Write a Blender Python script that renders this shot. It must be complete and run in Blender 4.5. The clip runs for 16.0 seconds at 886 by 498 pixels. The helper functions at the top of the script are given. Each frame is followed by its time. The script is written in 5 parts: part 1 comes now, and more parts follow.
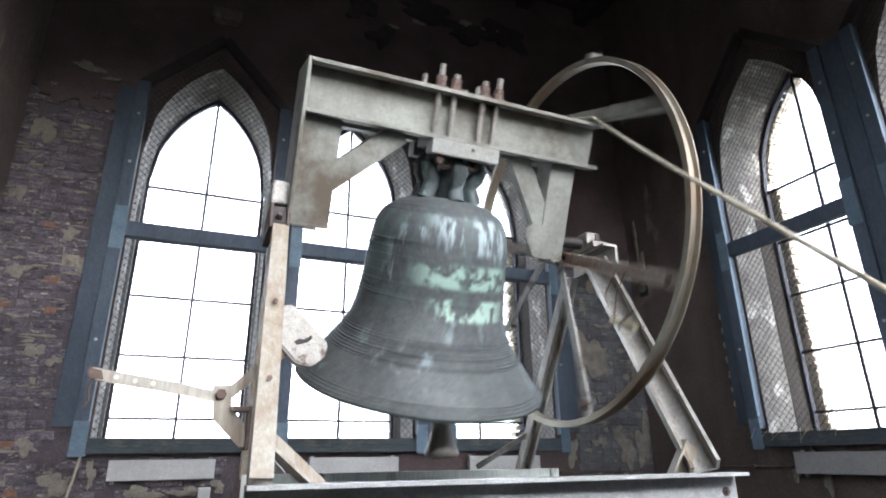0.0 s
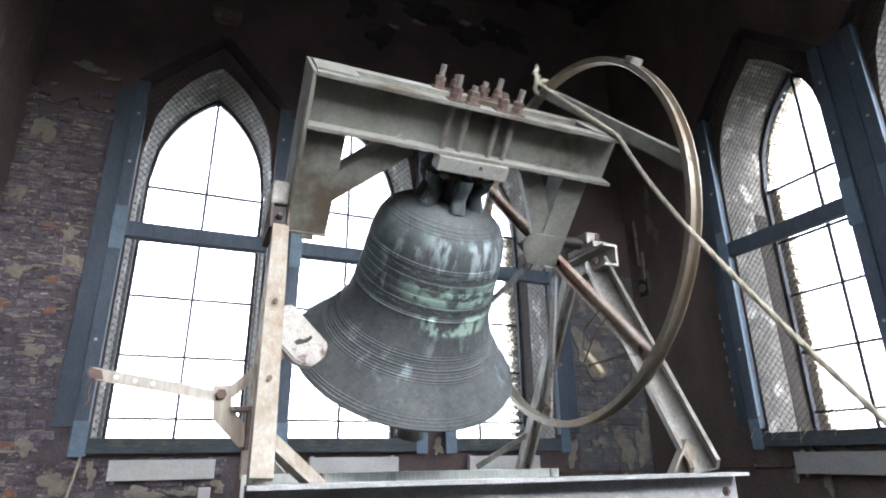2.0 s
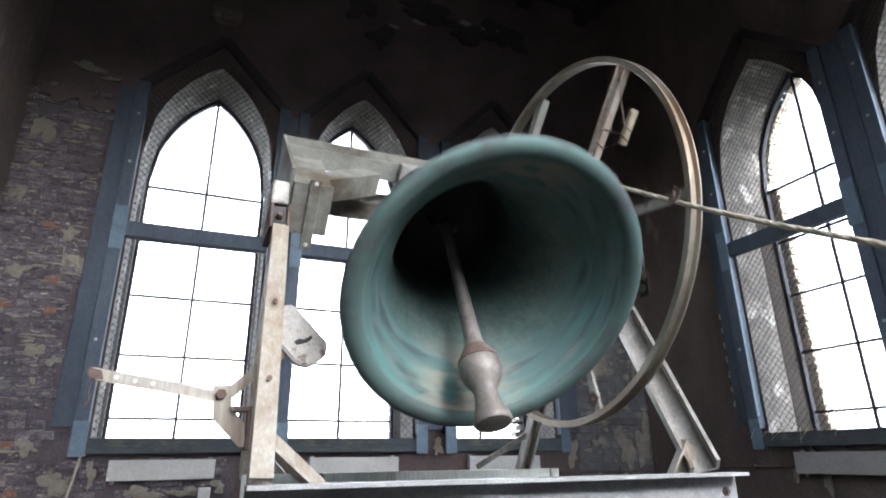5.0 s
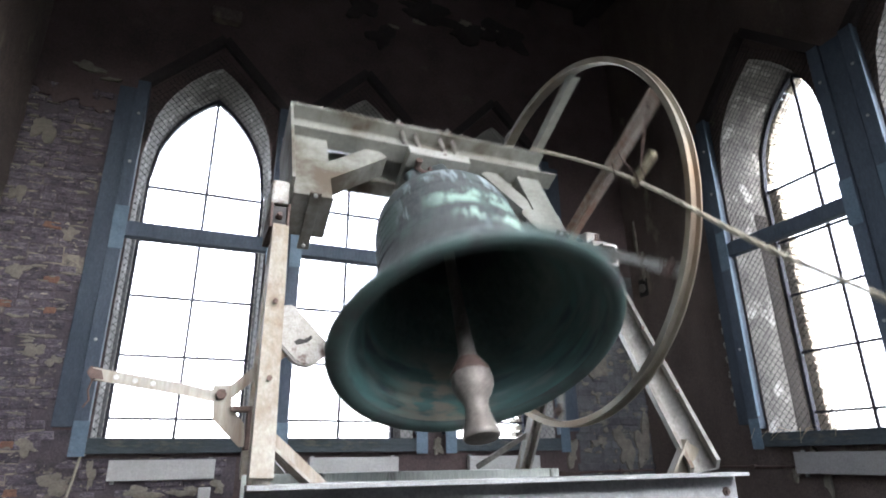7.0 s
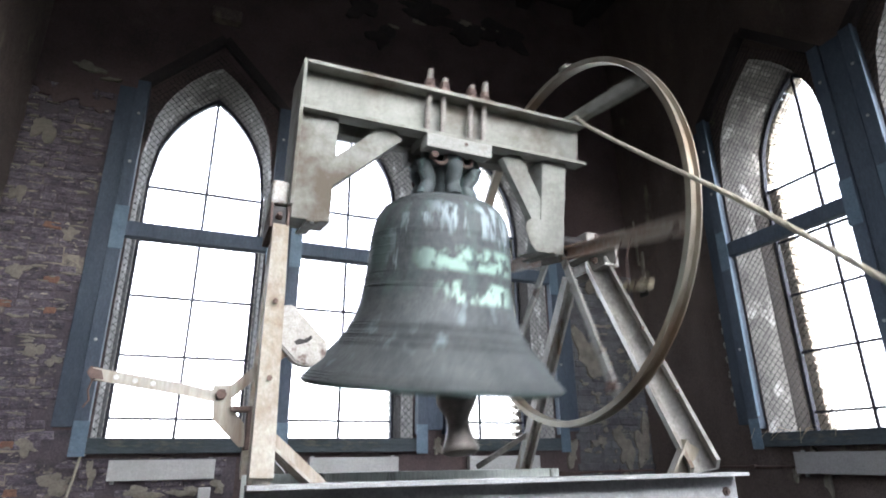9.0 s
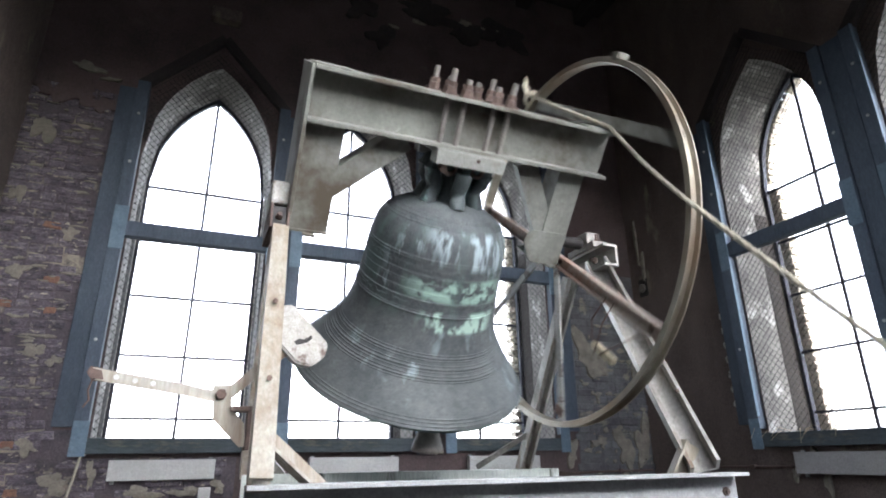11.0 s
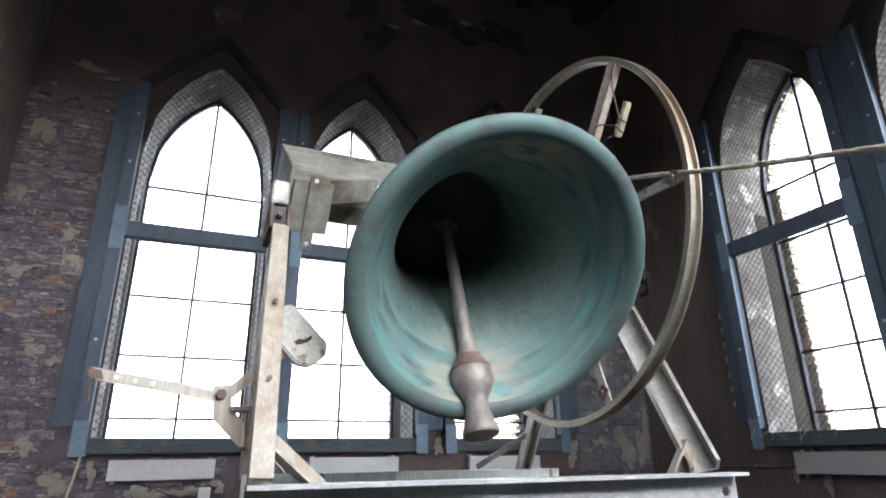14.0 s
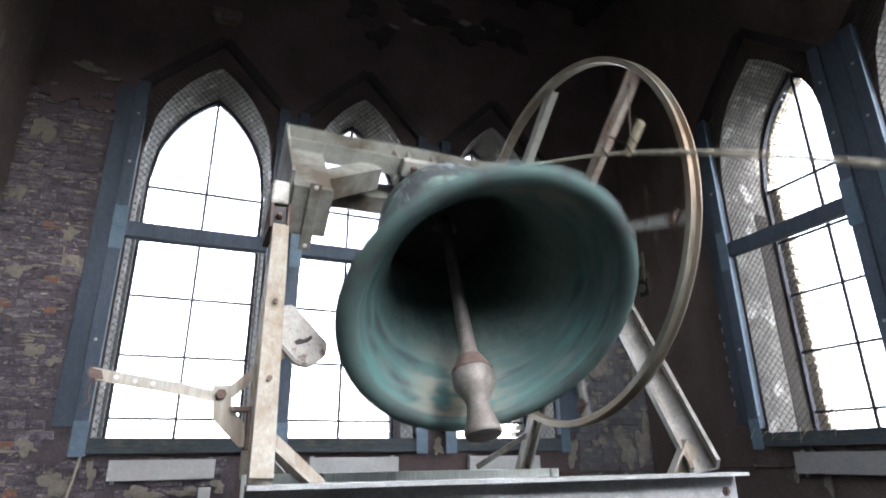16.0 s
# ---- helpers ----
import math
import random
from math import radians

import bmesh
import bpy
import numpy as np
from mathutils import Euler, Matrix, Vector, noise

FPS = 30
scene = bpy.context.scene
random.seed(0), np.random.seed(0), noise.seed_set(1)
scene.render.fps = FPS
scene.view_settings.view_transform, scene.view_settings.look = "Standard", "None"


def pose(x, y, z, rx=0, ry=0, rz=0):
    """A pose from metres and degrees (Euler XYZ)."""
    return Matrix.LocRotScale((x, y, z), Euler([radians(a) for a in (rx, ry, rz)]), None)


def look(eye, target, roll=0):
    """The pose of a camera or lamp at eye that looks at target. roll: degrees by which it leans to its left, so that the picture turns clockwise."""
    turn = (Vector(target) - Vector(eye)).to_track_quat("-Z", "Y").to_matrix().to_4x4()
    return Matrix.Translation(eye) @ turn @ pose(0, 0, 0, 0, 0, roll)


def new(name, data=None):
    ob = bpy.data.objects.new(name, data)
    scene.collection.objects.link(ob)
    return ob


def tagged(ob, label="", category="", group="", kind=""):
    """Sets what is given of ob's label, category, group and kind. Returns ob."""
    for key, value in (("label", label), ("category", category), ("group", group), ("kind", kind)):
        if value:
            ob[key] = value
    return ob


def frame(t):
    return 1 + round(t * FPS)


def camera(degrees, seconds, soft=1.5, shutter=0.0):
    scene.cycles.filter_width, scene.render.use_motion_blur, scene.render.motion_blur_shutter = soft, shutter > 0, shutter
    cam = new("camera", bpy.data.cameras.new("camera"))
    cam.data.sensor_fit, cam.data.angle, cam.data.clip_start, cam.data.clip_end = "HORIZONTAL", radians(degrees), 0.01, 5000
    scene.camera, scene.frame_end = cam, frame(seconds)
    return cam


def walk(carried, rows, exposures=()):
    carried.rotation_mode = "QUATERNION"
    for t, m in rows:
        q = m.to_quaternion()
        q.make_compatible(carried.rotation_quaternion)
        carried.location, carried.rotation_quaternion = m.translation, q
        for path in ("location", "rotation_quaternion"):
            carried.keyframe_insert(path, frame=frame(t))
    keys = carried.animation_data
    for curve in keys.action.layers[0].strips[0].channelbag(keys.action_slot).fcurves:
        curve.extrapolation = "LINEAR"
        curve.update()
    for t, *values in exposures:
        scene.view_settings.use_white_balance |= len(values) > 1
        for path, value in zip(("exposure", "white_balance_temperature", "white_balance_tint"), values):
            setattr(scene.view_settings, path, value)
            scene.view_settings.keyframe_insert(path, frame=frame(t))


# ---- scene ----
# ---- camera: stands still on a low tripod ----
ZC = 0.85                      # height of the lens over the floor
FOV = 74.36
YAW, PITCH, ROLL = 22.78, 19.65, -0.70
cam = camera(FOV, 16.0, soft=1.9, shutter=0.6)
_f = Vector((math.sin(radians(YAW)) * math.cos(radians(PITCH)), math.cos(radians(YAW)) * math.cos(radians(PITCH)), math.sin(radians(PITCH))))
EYE = Vector((0, 0, ZC))
CAM_POSE = look(EYE, EYE + _f, ROLL)
walk(cam, [(0.0, CAM_POSE), (16.0, CAM_POSE)], exposures=[(k * 0.4, 3.93 + 0.15 * math.cos(math.tau * (k * 0.4 - 1.4) / 2.22), 6100, 11) for k in range(41)])

# ---- light: white overcast sky through the openings ----
world = bpy.data.worlds.new("sky")
scene.world = world
world.use_nodes = True
_n = world.node_tree.nodes
_sky = _n.new("ShaderNodeTexSky")
_sky.sky_type, _sky.sun_disc = "NISHITA", False
_sky.sun_elevation, _sky.sun_rotation = radians(36), radians(165)
_sky.dust_density, _sky.air_density = 1.5, 1.0
_pale = _n.new("ShaderNodeHueSaturation")          # thin high cloud takes most of the blue
_pale.inputs["Saturation"].default_value = 0.25
world.node_tree.links.new(_sky.outputs[0], _pale.inputs["Color"])
world.node_tree.links.new(_pale.outputs[0], _n["Background"].inputs[0])
_n["Background"].inputs[1].default_value = 0.15
sun = new("sun", bpy.data.lights.new("sun", "SUN"))
sun.data.energy, sun.data.angle, sun.data.color = 0.25, radians(30), (1.0, 0.96, 0.9)
sun.matrix_world = look((0, 0, 30), Vector((0, 0, 30)) - Vector((math.sin(radians(165)) * math.cos(radians(36)), math.cos(radians(165)) * math.cos(radians(36)), math.sin(radians(36)))))


# ---- materials ----
def material(name, base, second=None, rough=0.6, metal=0.0, scale=8.0, fine=60.0, bump=0.15, spread=0.5, stain=None, stain_scale=3.0, stain_amount=0.5, stretch=(1, 1, 1), random_tint=0.0, rough2=None, world_space=False, grime=0.22, fine_amount=0.55, stain_soft=0.08):
    """Two scales of variation, an optional stain or wear colour with a shape of its own, and fine relief."""
    m = bpy.data.materials.new(name)
    m.use_nodes = True
    nt = m.node_tree
    N, L = nt.nodes, nt.links
    bsdf = N["Principled BSDF"]
    tc = N.new("ShaderNodeTexCoord")
    mp = N.new("ShaderNodeMapping")
    mp.inputs["Scale"].default_value = stretch
    if world_space:
        L.new(N.new("ShaderNodeNewGeometry").outputs["Position"], mp.inputs["Vector"])
    else:
        L.new(tc.outputs["Object"], mp.inputs["Vector"])
    n1 = N.new("ShaderNodeTexNoise")
    n1.inputs["Scale"].default_value, n1.inputs["Detail"].default_value, n1.inputs["Roughness"].default_value = scale, 10, 0.62
    n2 = N.new("ShaderNodeTexNoise")
    n2.inputs["Scale"].default_value, n2.inputs["Detail"].default_value = fine, 4
    for n in (n1, n2):
        L.new(mp.outputs[0], n.inputs["Vector"])
    ramp = N.new("ShaderNodeValToRGB")
    ramp.color_ramp.elements[0].position, ramp.color_ramp.elements[1].position = 0.5 - spread / 2, 0.5 + spread / 2
    ramp.color_ramp.elements[0].color = (*base, 1)
    ramp.color_ramp.elements[1].color = (*(second or [c * 0.7 for c in base]), 1)
    mixn = N.new("ShaderNodeMath")
    mixn.operation = "MULTIPLY_ADD"
    mixn.inputs[1].default_value = fine_amount
    sub = N.new("ShaderNodeMath")
    sub.operation = "SUBTRACT"
    sub.inputs[1].default_value = fine_amount / 2
    L.new(n2.outputs["Fac"], mixn.inputs[0])
    L.new(n1.outputs["Fac"], mixn.inputs[2])
    L.new(mixn.outputs[0], sub.inputs[0])
    L.new(sub.outputs[0], ramp.inputs["Fac"])
    colour = ramp.outputs["Color"]
    # fine grime and specks
    n4 = N.new("ShaderNodeTexNoise")
    n4.inputs["Scale"].default_value, n4.inputs["Detail"].default_value, n4.inputs["Roughness"].default_value = fine * 3, 5, 0.7
    L.new(mp.outputs[0], n4.inputs["Vector"])
    r4 = N.new("ShaderNodeMapRange")
    r4.inputs["From Min"].default_value, r4.inputs["From Max"].default_value = 0.32, 0.68
    r4.inputs["To Min"].default_value, r4.inputs["To Max"].default_value = 1 - grime, 1 + grime
    L.new(n4.outputs["Fac"], r4.inputs["Value"])
    h4 = N.new("ShaderNodeHueSaturation")
    L.new(r4.outputs[0], h4.inputs["Value"])
    L.new(colour, h4.inputs["Color"])
    colour = h4.outputs[0]
    if stain:
        n3 = N.new("ShaderNodeTexNoise")
        n3.inputs["Scale"].default_value, n3.inputs["Detail"].default_value, n3.inputs["Roughness"].default_value = stain_scale, 8, 0.65
        L.new(mp.outputs[0], n3.inputs["Vector"])
        r3 = N.new("ShaderNodeValToRGB")
        r3.color_ramp.elements[0].position, r3.color_ramp.elements[1].position = 0.66 - stain_soft / 2 - 0.22 * stain_amount, 0.66 + stain_soft / 2 - 0.22 * stain_amount
        L.new(n3.outputs["Fac"], r3.inputs["Fac"])
        mx = N.new("ShaderNodeMix")
        mx.data_type = "RGBA"
        L.new(r3.outputs["Color"], mx.inputs["Factor"])
        L.new(colour, mx.inputs["A"])
        mx.inputs["B"].default_value = (*stain, 1)
        colour = mx.outputs["Result"]
    if random_tint:
        info = N.new("ShaderNodeObjectInfo")
        hsv = N.new("ShaderNodeHueSaturation")
        ma = N.new("ShaderNodeMapRange")
        ma.inputs["To Min"].default_value, ma.inputs["To Max"].default_value = 1 - random_tint, 1 + random_tint
        L.new(info.outputs["Random"], ma.inputs["Value"])
        L.new(ma.outputs[0], hsv.inputs["Value"])
        L.new(colour, hsv.inputs["Color"])
        colour = hsv.outputs[0]
    L.new(colour, bsdf.inputs["Base Color"])
    rr = N.new("ShaderNodeMapRange")
    rr.inputs["To Min"].default_value, rr.inputs["To Max"].default_value = rough, rough2 if rough2 is not None else min(1, rough + 0.2)
    L.new(n1.outputs["Fac"], rr.inputs["Value"])
    L.new(rr.outputs[0], bsdf.inputs["Roughness"])
    bsdf.inputs["Metallic"].default_value = metal
    if bump:
        b = N.new("ShaderNodeBump")
        b.inputs["Strength"].default_value, b.inputs["Distance"].default_value = bump, 0.01
        L.new(sub.outputs[0], b.inputs["Height"])
        L.new(b.outputs[0], bsdf.inputs["Normal"])
    return m


BRICK = material("sooty_brick", (0.165, 0.14, 0.165), (0.062, 0.053, 0.066), 0.85, scale=16, fine=46, bump=1.0, grime=0.7, stain=(0.40, 0.355, 0.29), stain_scale=34, stain_amount=0.20, random_tint=0.22, world_space=True, spread=0.3, stretch=(0.6, 1, 1.3))
MORTAR = material("sooty_upper_plaster", (0.135, 0.097, 0.094), (0.06, 0.046, 0.047), 0.95, scale=2.4, fine=50, bump=0.6, stain=(0.13, 0.105, 0.09), stain_scale=2.6, stain_amount=-0.1, world_space=True)
BED = material("sooty_mortar", (0.13, 0.11, 0.12), (0.055, 0.046, 0.055), 0.95, scale=7, fine=60, bump=0.8, grime=0.4, stain=(0.33, 0.29, 0.23), stain_scale=4.0, stain_amount=0.25, world_space=True)
BLACK_BRICK = material("black_painted_brick", (0.15, 0.148, 0.156), (0.07, 0.069, 0.076), 0.6, scale=5, fine=50, bump=0.7, grime=0.4, stain=(0.25, 0.23, 0.18), stain_scale=6, stain_amount=0.2, random_tint=0.25, world_space=True)
PLASTER_DARK = material("sooty_plaster", (0.172, 0.133, 0.117), (0.072, 0.059, 0.054), 0.9, scale=2.6, fine=75, bump=0.9, grime=0.6, stretch=(1, 1, 0.45), stain=(0.22, 0.19, 0.15), stain_scale=3.0, stain_amount=0.05, world_space=True)
REVEAL = material("reveal_plaster", (0.22, 0.207, 0.19), (0.09, 0.084, 0.079), 0.9, scale=7, fine=50, bump=0.6, grime=0.4, stain=(0.40, 0.385, 0.36), stain_scale=5, stain_amount=0.28, world_space=True)
OUTER_BRICK = material("outer_brick", (0.66, 0.60, 0.50), (0.46, 0.41, 0.34), 0.9, scale=6, fine=60, bump=0.5, random_tint=0.25, world_space=True)
SOOT_OR_SHADE = material("blackened_or_shaded_timber", (0.06, 0.05, 0.049), (0.032, 0.027, 0.028), 0.9, scale=3, fine=30, bump=0.3)
BLUE = material("blue_grey_paint", (0.080, 0.106, 0.143), (0.046, 0.063, 0.090), 0.6, scale=5, fine=50, bump=0.15, stretch=(1, 1, 0.3), random_tint=0.12)
PLATE = material("zinc_plate", (0.16, 0.22, 0.28), (0.10, 0.15, 0.2), 0.5, metal=0.3, scale=12, bump=0.08)
STEEL = material("grey_painted_steel", (0.272, 0.274, 0.245), (0.172, 0.172, 0.15), 0.58, metal=0.15, scale=2.6, fine=30, bump=0.03, stain=(0.092, 0.074, 0.052), stain_scale=4.6, stain_amount=0.5, spread=0.3, grime=0.14, fine_amount=0.22, stain_soft=0.17)
LEG_STEEL = material("worn_pale_steel", (0.38, 0.37, 0.34), (0.16, 0.152, 0.138), 0.36, metal=0.4, scale=7, fine=50, bump=0.08, stain=(0.16, 0.115, 0.08), stain_scale=8, stain_amount=0.25, spread=0.4, grime=0.2, stretch=(1, 1, 0.4))
RUSTY_STEEL = material("rust_tinged_steel", (0.47, 0.43, 0.375), (0.32, 0.20, 0.15), 0.5, metal=0.2, scale=6, fine=60, bump=0.12, spread=0.3, grime=0.2)
GREASE_OR_SHADE = material("greasy_or_shaded_iron", (0.035, 0.031, 0.029), (0.02, 0.018, 0.018), 0.5, metal=0.3, scale=20, bump=0.2)
RUSTY = material("worn_white_steel", (0.42, 0.415, 0.38), (0.235, 0.185, 0.12), 0.5, scale=3.5, fine=40, bump=0.06, stain=(0.16, 0.10, 0.06), stain_scale=5, stain_amount=0.34, stretch=(1.6, 1.6, 0.22), stain_soft=0.22, fine_amount=0.25, grime=0.18)
RUST = material("brown_rust", (0.155, 0.105, 0.087), (0.072, 0.052, 0.045), 0.75, scale=14, fine=80, bump=0.3)
ZINC = material("galvanised_steel", (0.46, 0.475, 0.475), (0.31, 0.32, 0.325), 0.5, metal=0.2, scale=9, fine=60, bump=0.06)
BRONZE = material("patinated_bronze", (0.095, 0.112, 0.112), (0.045, 0.055, 0.058), 0.52, metal=0.3, scale=7, fine=90, bump=0.08, stain=(0.2, 0.29, 0.28), stain_scale=12, stain_amount=0.4, stretch=(1, 1, 0.35))
IRON = material("worn_iron", (0.28, 0.262, 0.24), (0.155, 0.138, 0.125), 0.5, metal=0.5, scale=12, fine=80, bump=0.12)
# brown stain stands for rust and for brown reflections painted on the rim
RIM_STEEL = material("wheel_steel", (0.43, 0.405, 0.34), (0.25, 0.22, 0.175), 0.32, metal=0.65, scale=6, fine=60, bump=0.1, stain=(0.25, 0.175, 0.115), stain_scale=2.0, stain_amount=0.45, stain_soft=0.2)
ROPE = material("hemp_rope", (0.50, 0.465, 0.375), (0.32, 0.29, 0.22), 0.9, scale=60, fine=300, bump=0.4)
LEAD = material("dark_window_bar", (0.03, 0.032, 0.05), (0.02, 0.02, 0.03), 0.6, bump=0.05)
WIRE = material("netting_wire", (0.05, 0.047, 0.045), (0.03, 0.03, 0.03), 0.6, metal=0.4, bump=0)
STAINED = material("stained_grey_paint", (0.42, 0.45, 0.42), (0.30, 0.33, 0.31), 0.6, scale=5, bump=0.06, stain=(0.06, 0.07, 0.06), stain_scale=14, stain_amount=0.3, stretch=(1, 1, 0.15))
BARE_BRICK = material("bare_brown_brick", (0.032, 0.026, 0.022), (0.017, 0.014, 0.013), 0.95, scale=9, fine=70, bump=0.6, world_space=True)
SILL_WOOD = material("weathered_blue_sill", (0.085, 0.105, 0.118), (0.045, 0.055, 0.06), 0.8, scale=5, fine=60, bump=0.3, stain=(0.17, 0.16, 0.125), stain_scale=5, stain_amount=0.2, stretch=(0.25, 1, 1))
# the white casing's enamel, made grey for the shade on the east wall
SHADED_WHITE = material("shaded_white_enamel", (0.37, 0.36, 0.35), (0.29, 0.285, 0.275), 0.55, scale=4, bump=0.04)
WHITE = material("white_enamel", (0.58, 0.58, 0.565), (0.46, 0.46, 0.445), 0.5, scale=4, bump=0.04)
WOOD = material("weathered_wood", (0.48, 0.42, 0.30), (0.30, 0.25, 0.17), 0.8, scale=10, fine=80, bump=0.2, stretch=(1, 1, 0.2))
FLOOR = material("floor_boards", (0.06, 0.05, 0.042), (0.03, 0.026, 0.023), 0.8, scale=4, fine=40, bump=0.2)


def bell_bronze():
    """Dark patinated bronze with pale run-off streaks and verdigris round the inscription band."""
    m = material("streaked_bronze", (0.122, 0.133, 0.135), (0.076, 0.085, 0.088), 0.58, metal=0.22, scale=9, fine=60, bump=0.10, spread=0.4, grime=0.25)
    N, L = m.node_tree.nodes, m.node_tree.links
    bsdf = N["Principled BSDF"]
    base = bsdf.inputs["Base Color"].links[0].from_socket
    tc = N.new("ShaderNodeTexCoord")

    def layer(below, colour, stretch, scale, lo, hi, zlo, zhi, mask_scale, mlo, round_point=None, reach=0.26):
        mp = N.new("ShaderNodeMapping")
        mp.inputs["Scale"].default_value = stretch
        L.new(tc.outputs["Object"], mp.inputs["Vector"])
        a = N.new("ShaderNodeTexNoise")
        a.inputs["Scale"].default_value, a.inputs["Detail"].default_value, a.inputs["Roughness"].default_value = scale, 7, 0.6
        L.new(mp.outputs[0], a.inputs["Vector"])
        ra = N.new("ShaderNodeMapRange")
        ra.inputs["From Min"].default_value, ra.inputs["From Max"].default_value = lo, hi
        L.new(a.outputs["Fac"], ra.inputs["Value"])
        b = N.new("ShaderNodeTexNoise")
        b.inputs["Scale"].default_value, b.inputs["Detail"].default_value = mask_scale, 3
        L.new(tc.outputs["Object"], b.inputs["Vector"])
        rb = N.new("ShaderNodeMapRange")
        rb.inputs["From Min"].default_value, rb.inputs["From Max"].default_value = mlo, mlo + 0.12
        L.new(b.outputs["Fac"], rb.inputs["Value"])
        sep = N.new("ShaderNodeSeparateXYZ")
        L.new(tc.outputs["Object"], sep.inputs[0])
        up = N.new("ShaderNodeMapRange")
        up.inputs["From Min"].default_value, up.inputs["From Max"].default_value = zlo, zlo + min(0.05, (zhi - zlo) * 0.14)
        dn = N.new("ShaderNodeMapRange")
        dn.inputs["From Min"].default_value, dn.inputs["From Max"].default_value = zhi, zhi - min(0.04, (zhi - zlo) * 0.14)
        L.new(sep.outputs["Z"], up.inputs["Value"])
        L.new(sep.outputs["Z"], dn.inputs["Value"])
        masks = [rb.outputs[0], up.outputs[0], dn.outputs[0]]
        if round_point:
            di = N.new("ShaderNodeVectorMath")
            di.operation = "DISTANCE"
            di.inputs[1].default_value = round_point
            L.new(tc.outputs["Object"], di.inputs[0])
            near = N.new("ShaderNodeMapRange")
            near.inputs["From Min"].default_value, near.inputs["From Max"].default_value = reach, reach * 0.6
            L.new(di.outputs["Value"], near.inputs["Value"])
            masks[0] = near.outputs[0]
        out = ra.outputs[0]
        for o in masks:
            mu = N.new("ShaderNodeMath")
            mu.operation = "MULTIPLY"
            L.new(out, mu.inputs[0])
            L.new(o, mu.inputs[1])
            out = mu.outputs[0]
        mx = N.new("ShaderNodeMix")
        mx.data_type = "RGBA"
        L.new(out, mx.inputs["Factor"])
        L.new(below, mx.inputs["A"])
        mx.inputs["B"].default_value = (*colour, 1)
        return mx.outputs["Result"], out

    c, f0 = layer(base, (0.115, 0.158, 0.15), (1, 1, 0.4), 14, 0.48, 0.66, -0.28, 0.06, 3.0, 0.40)
    # blue-grey runs from the shoulder and down the waist
    c, f1 = layer(c, (0.30, 0.36, 0.38), (1, 1, 0.14), 26, 0.49, 0.59, -0.085, 0.035, 6.5, 0.51, (0.705, -0.20, 0.0), 0.16)
    c, f5 = layer(c, (0.31, 0.365, 0.385), (1, 1, 0.22), 24, 0.535, 0.60, -0.20, 0.03, 5.0, 0.49)
    c, f3 = layer(c, (0.235, 0.28, 0.30), (1, 1, 0.16), 22, 0.52, 0.64, -0.47, -0.25, 6.0, 0.49)
    # verdigris between the friezes, and running down below the lower one
    c, f2 = layer(c, (0.34, 0.475, 0.41), (1, 1, 1.4), 17, 0.44, 0.52, -0.185, -0.105, 2.6, 0.44, (0.695, -0.225, -0.145), 0.19)
    c, f6 = layer(c, (0.37, 0.51, 0.44), (1, 1, 0.5), 20, 0.43, 0.50, -0.275, -0.205, 2.6, 0.44, (0.715, -0.225, -0.225), 0.15)
    c, f4 = layer(c, (0.105, 0.165, 0.155), (1, 1, 1), 13, 0.30, 0.50, -0.56, -0.494, 3.0, 0.20)
    L.new(c, bsdf.inputs["Base Color"])
    ad = N.new("ShaderNodeMath")
    ad.operation, ad.use_clamp = "ADD", True
    L.new(f1, ad.inputs[0])
    L.new(f6, ad.inputs[1])
    me = N.new("ShaderNodeMapRange")
    me.inputs["To Min"].default_value, me.inputs["To Max"].default_value = 0.5, 0.05
    L.new(ad.outputs[0], me.inputs["Value"])
    L.new(me.outputs[0], bsdf.inputs["Metallic"])
    return m


BELL_BRONZE = bell_bronze()


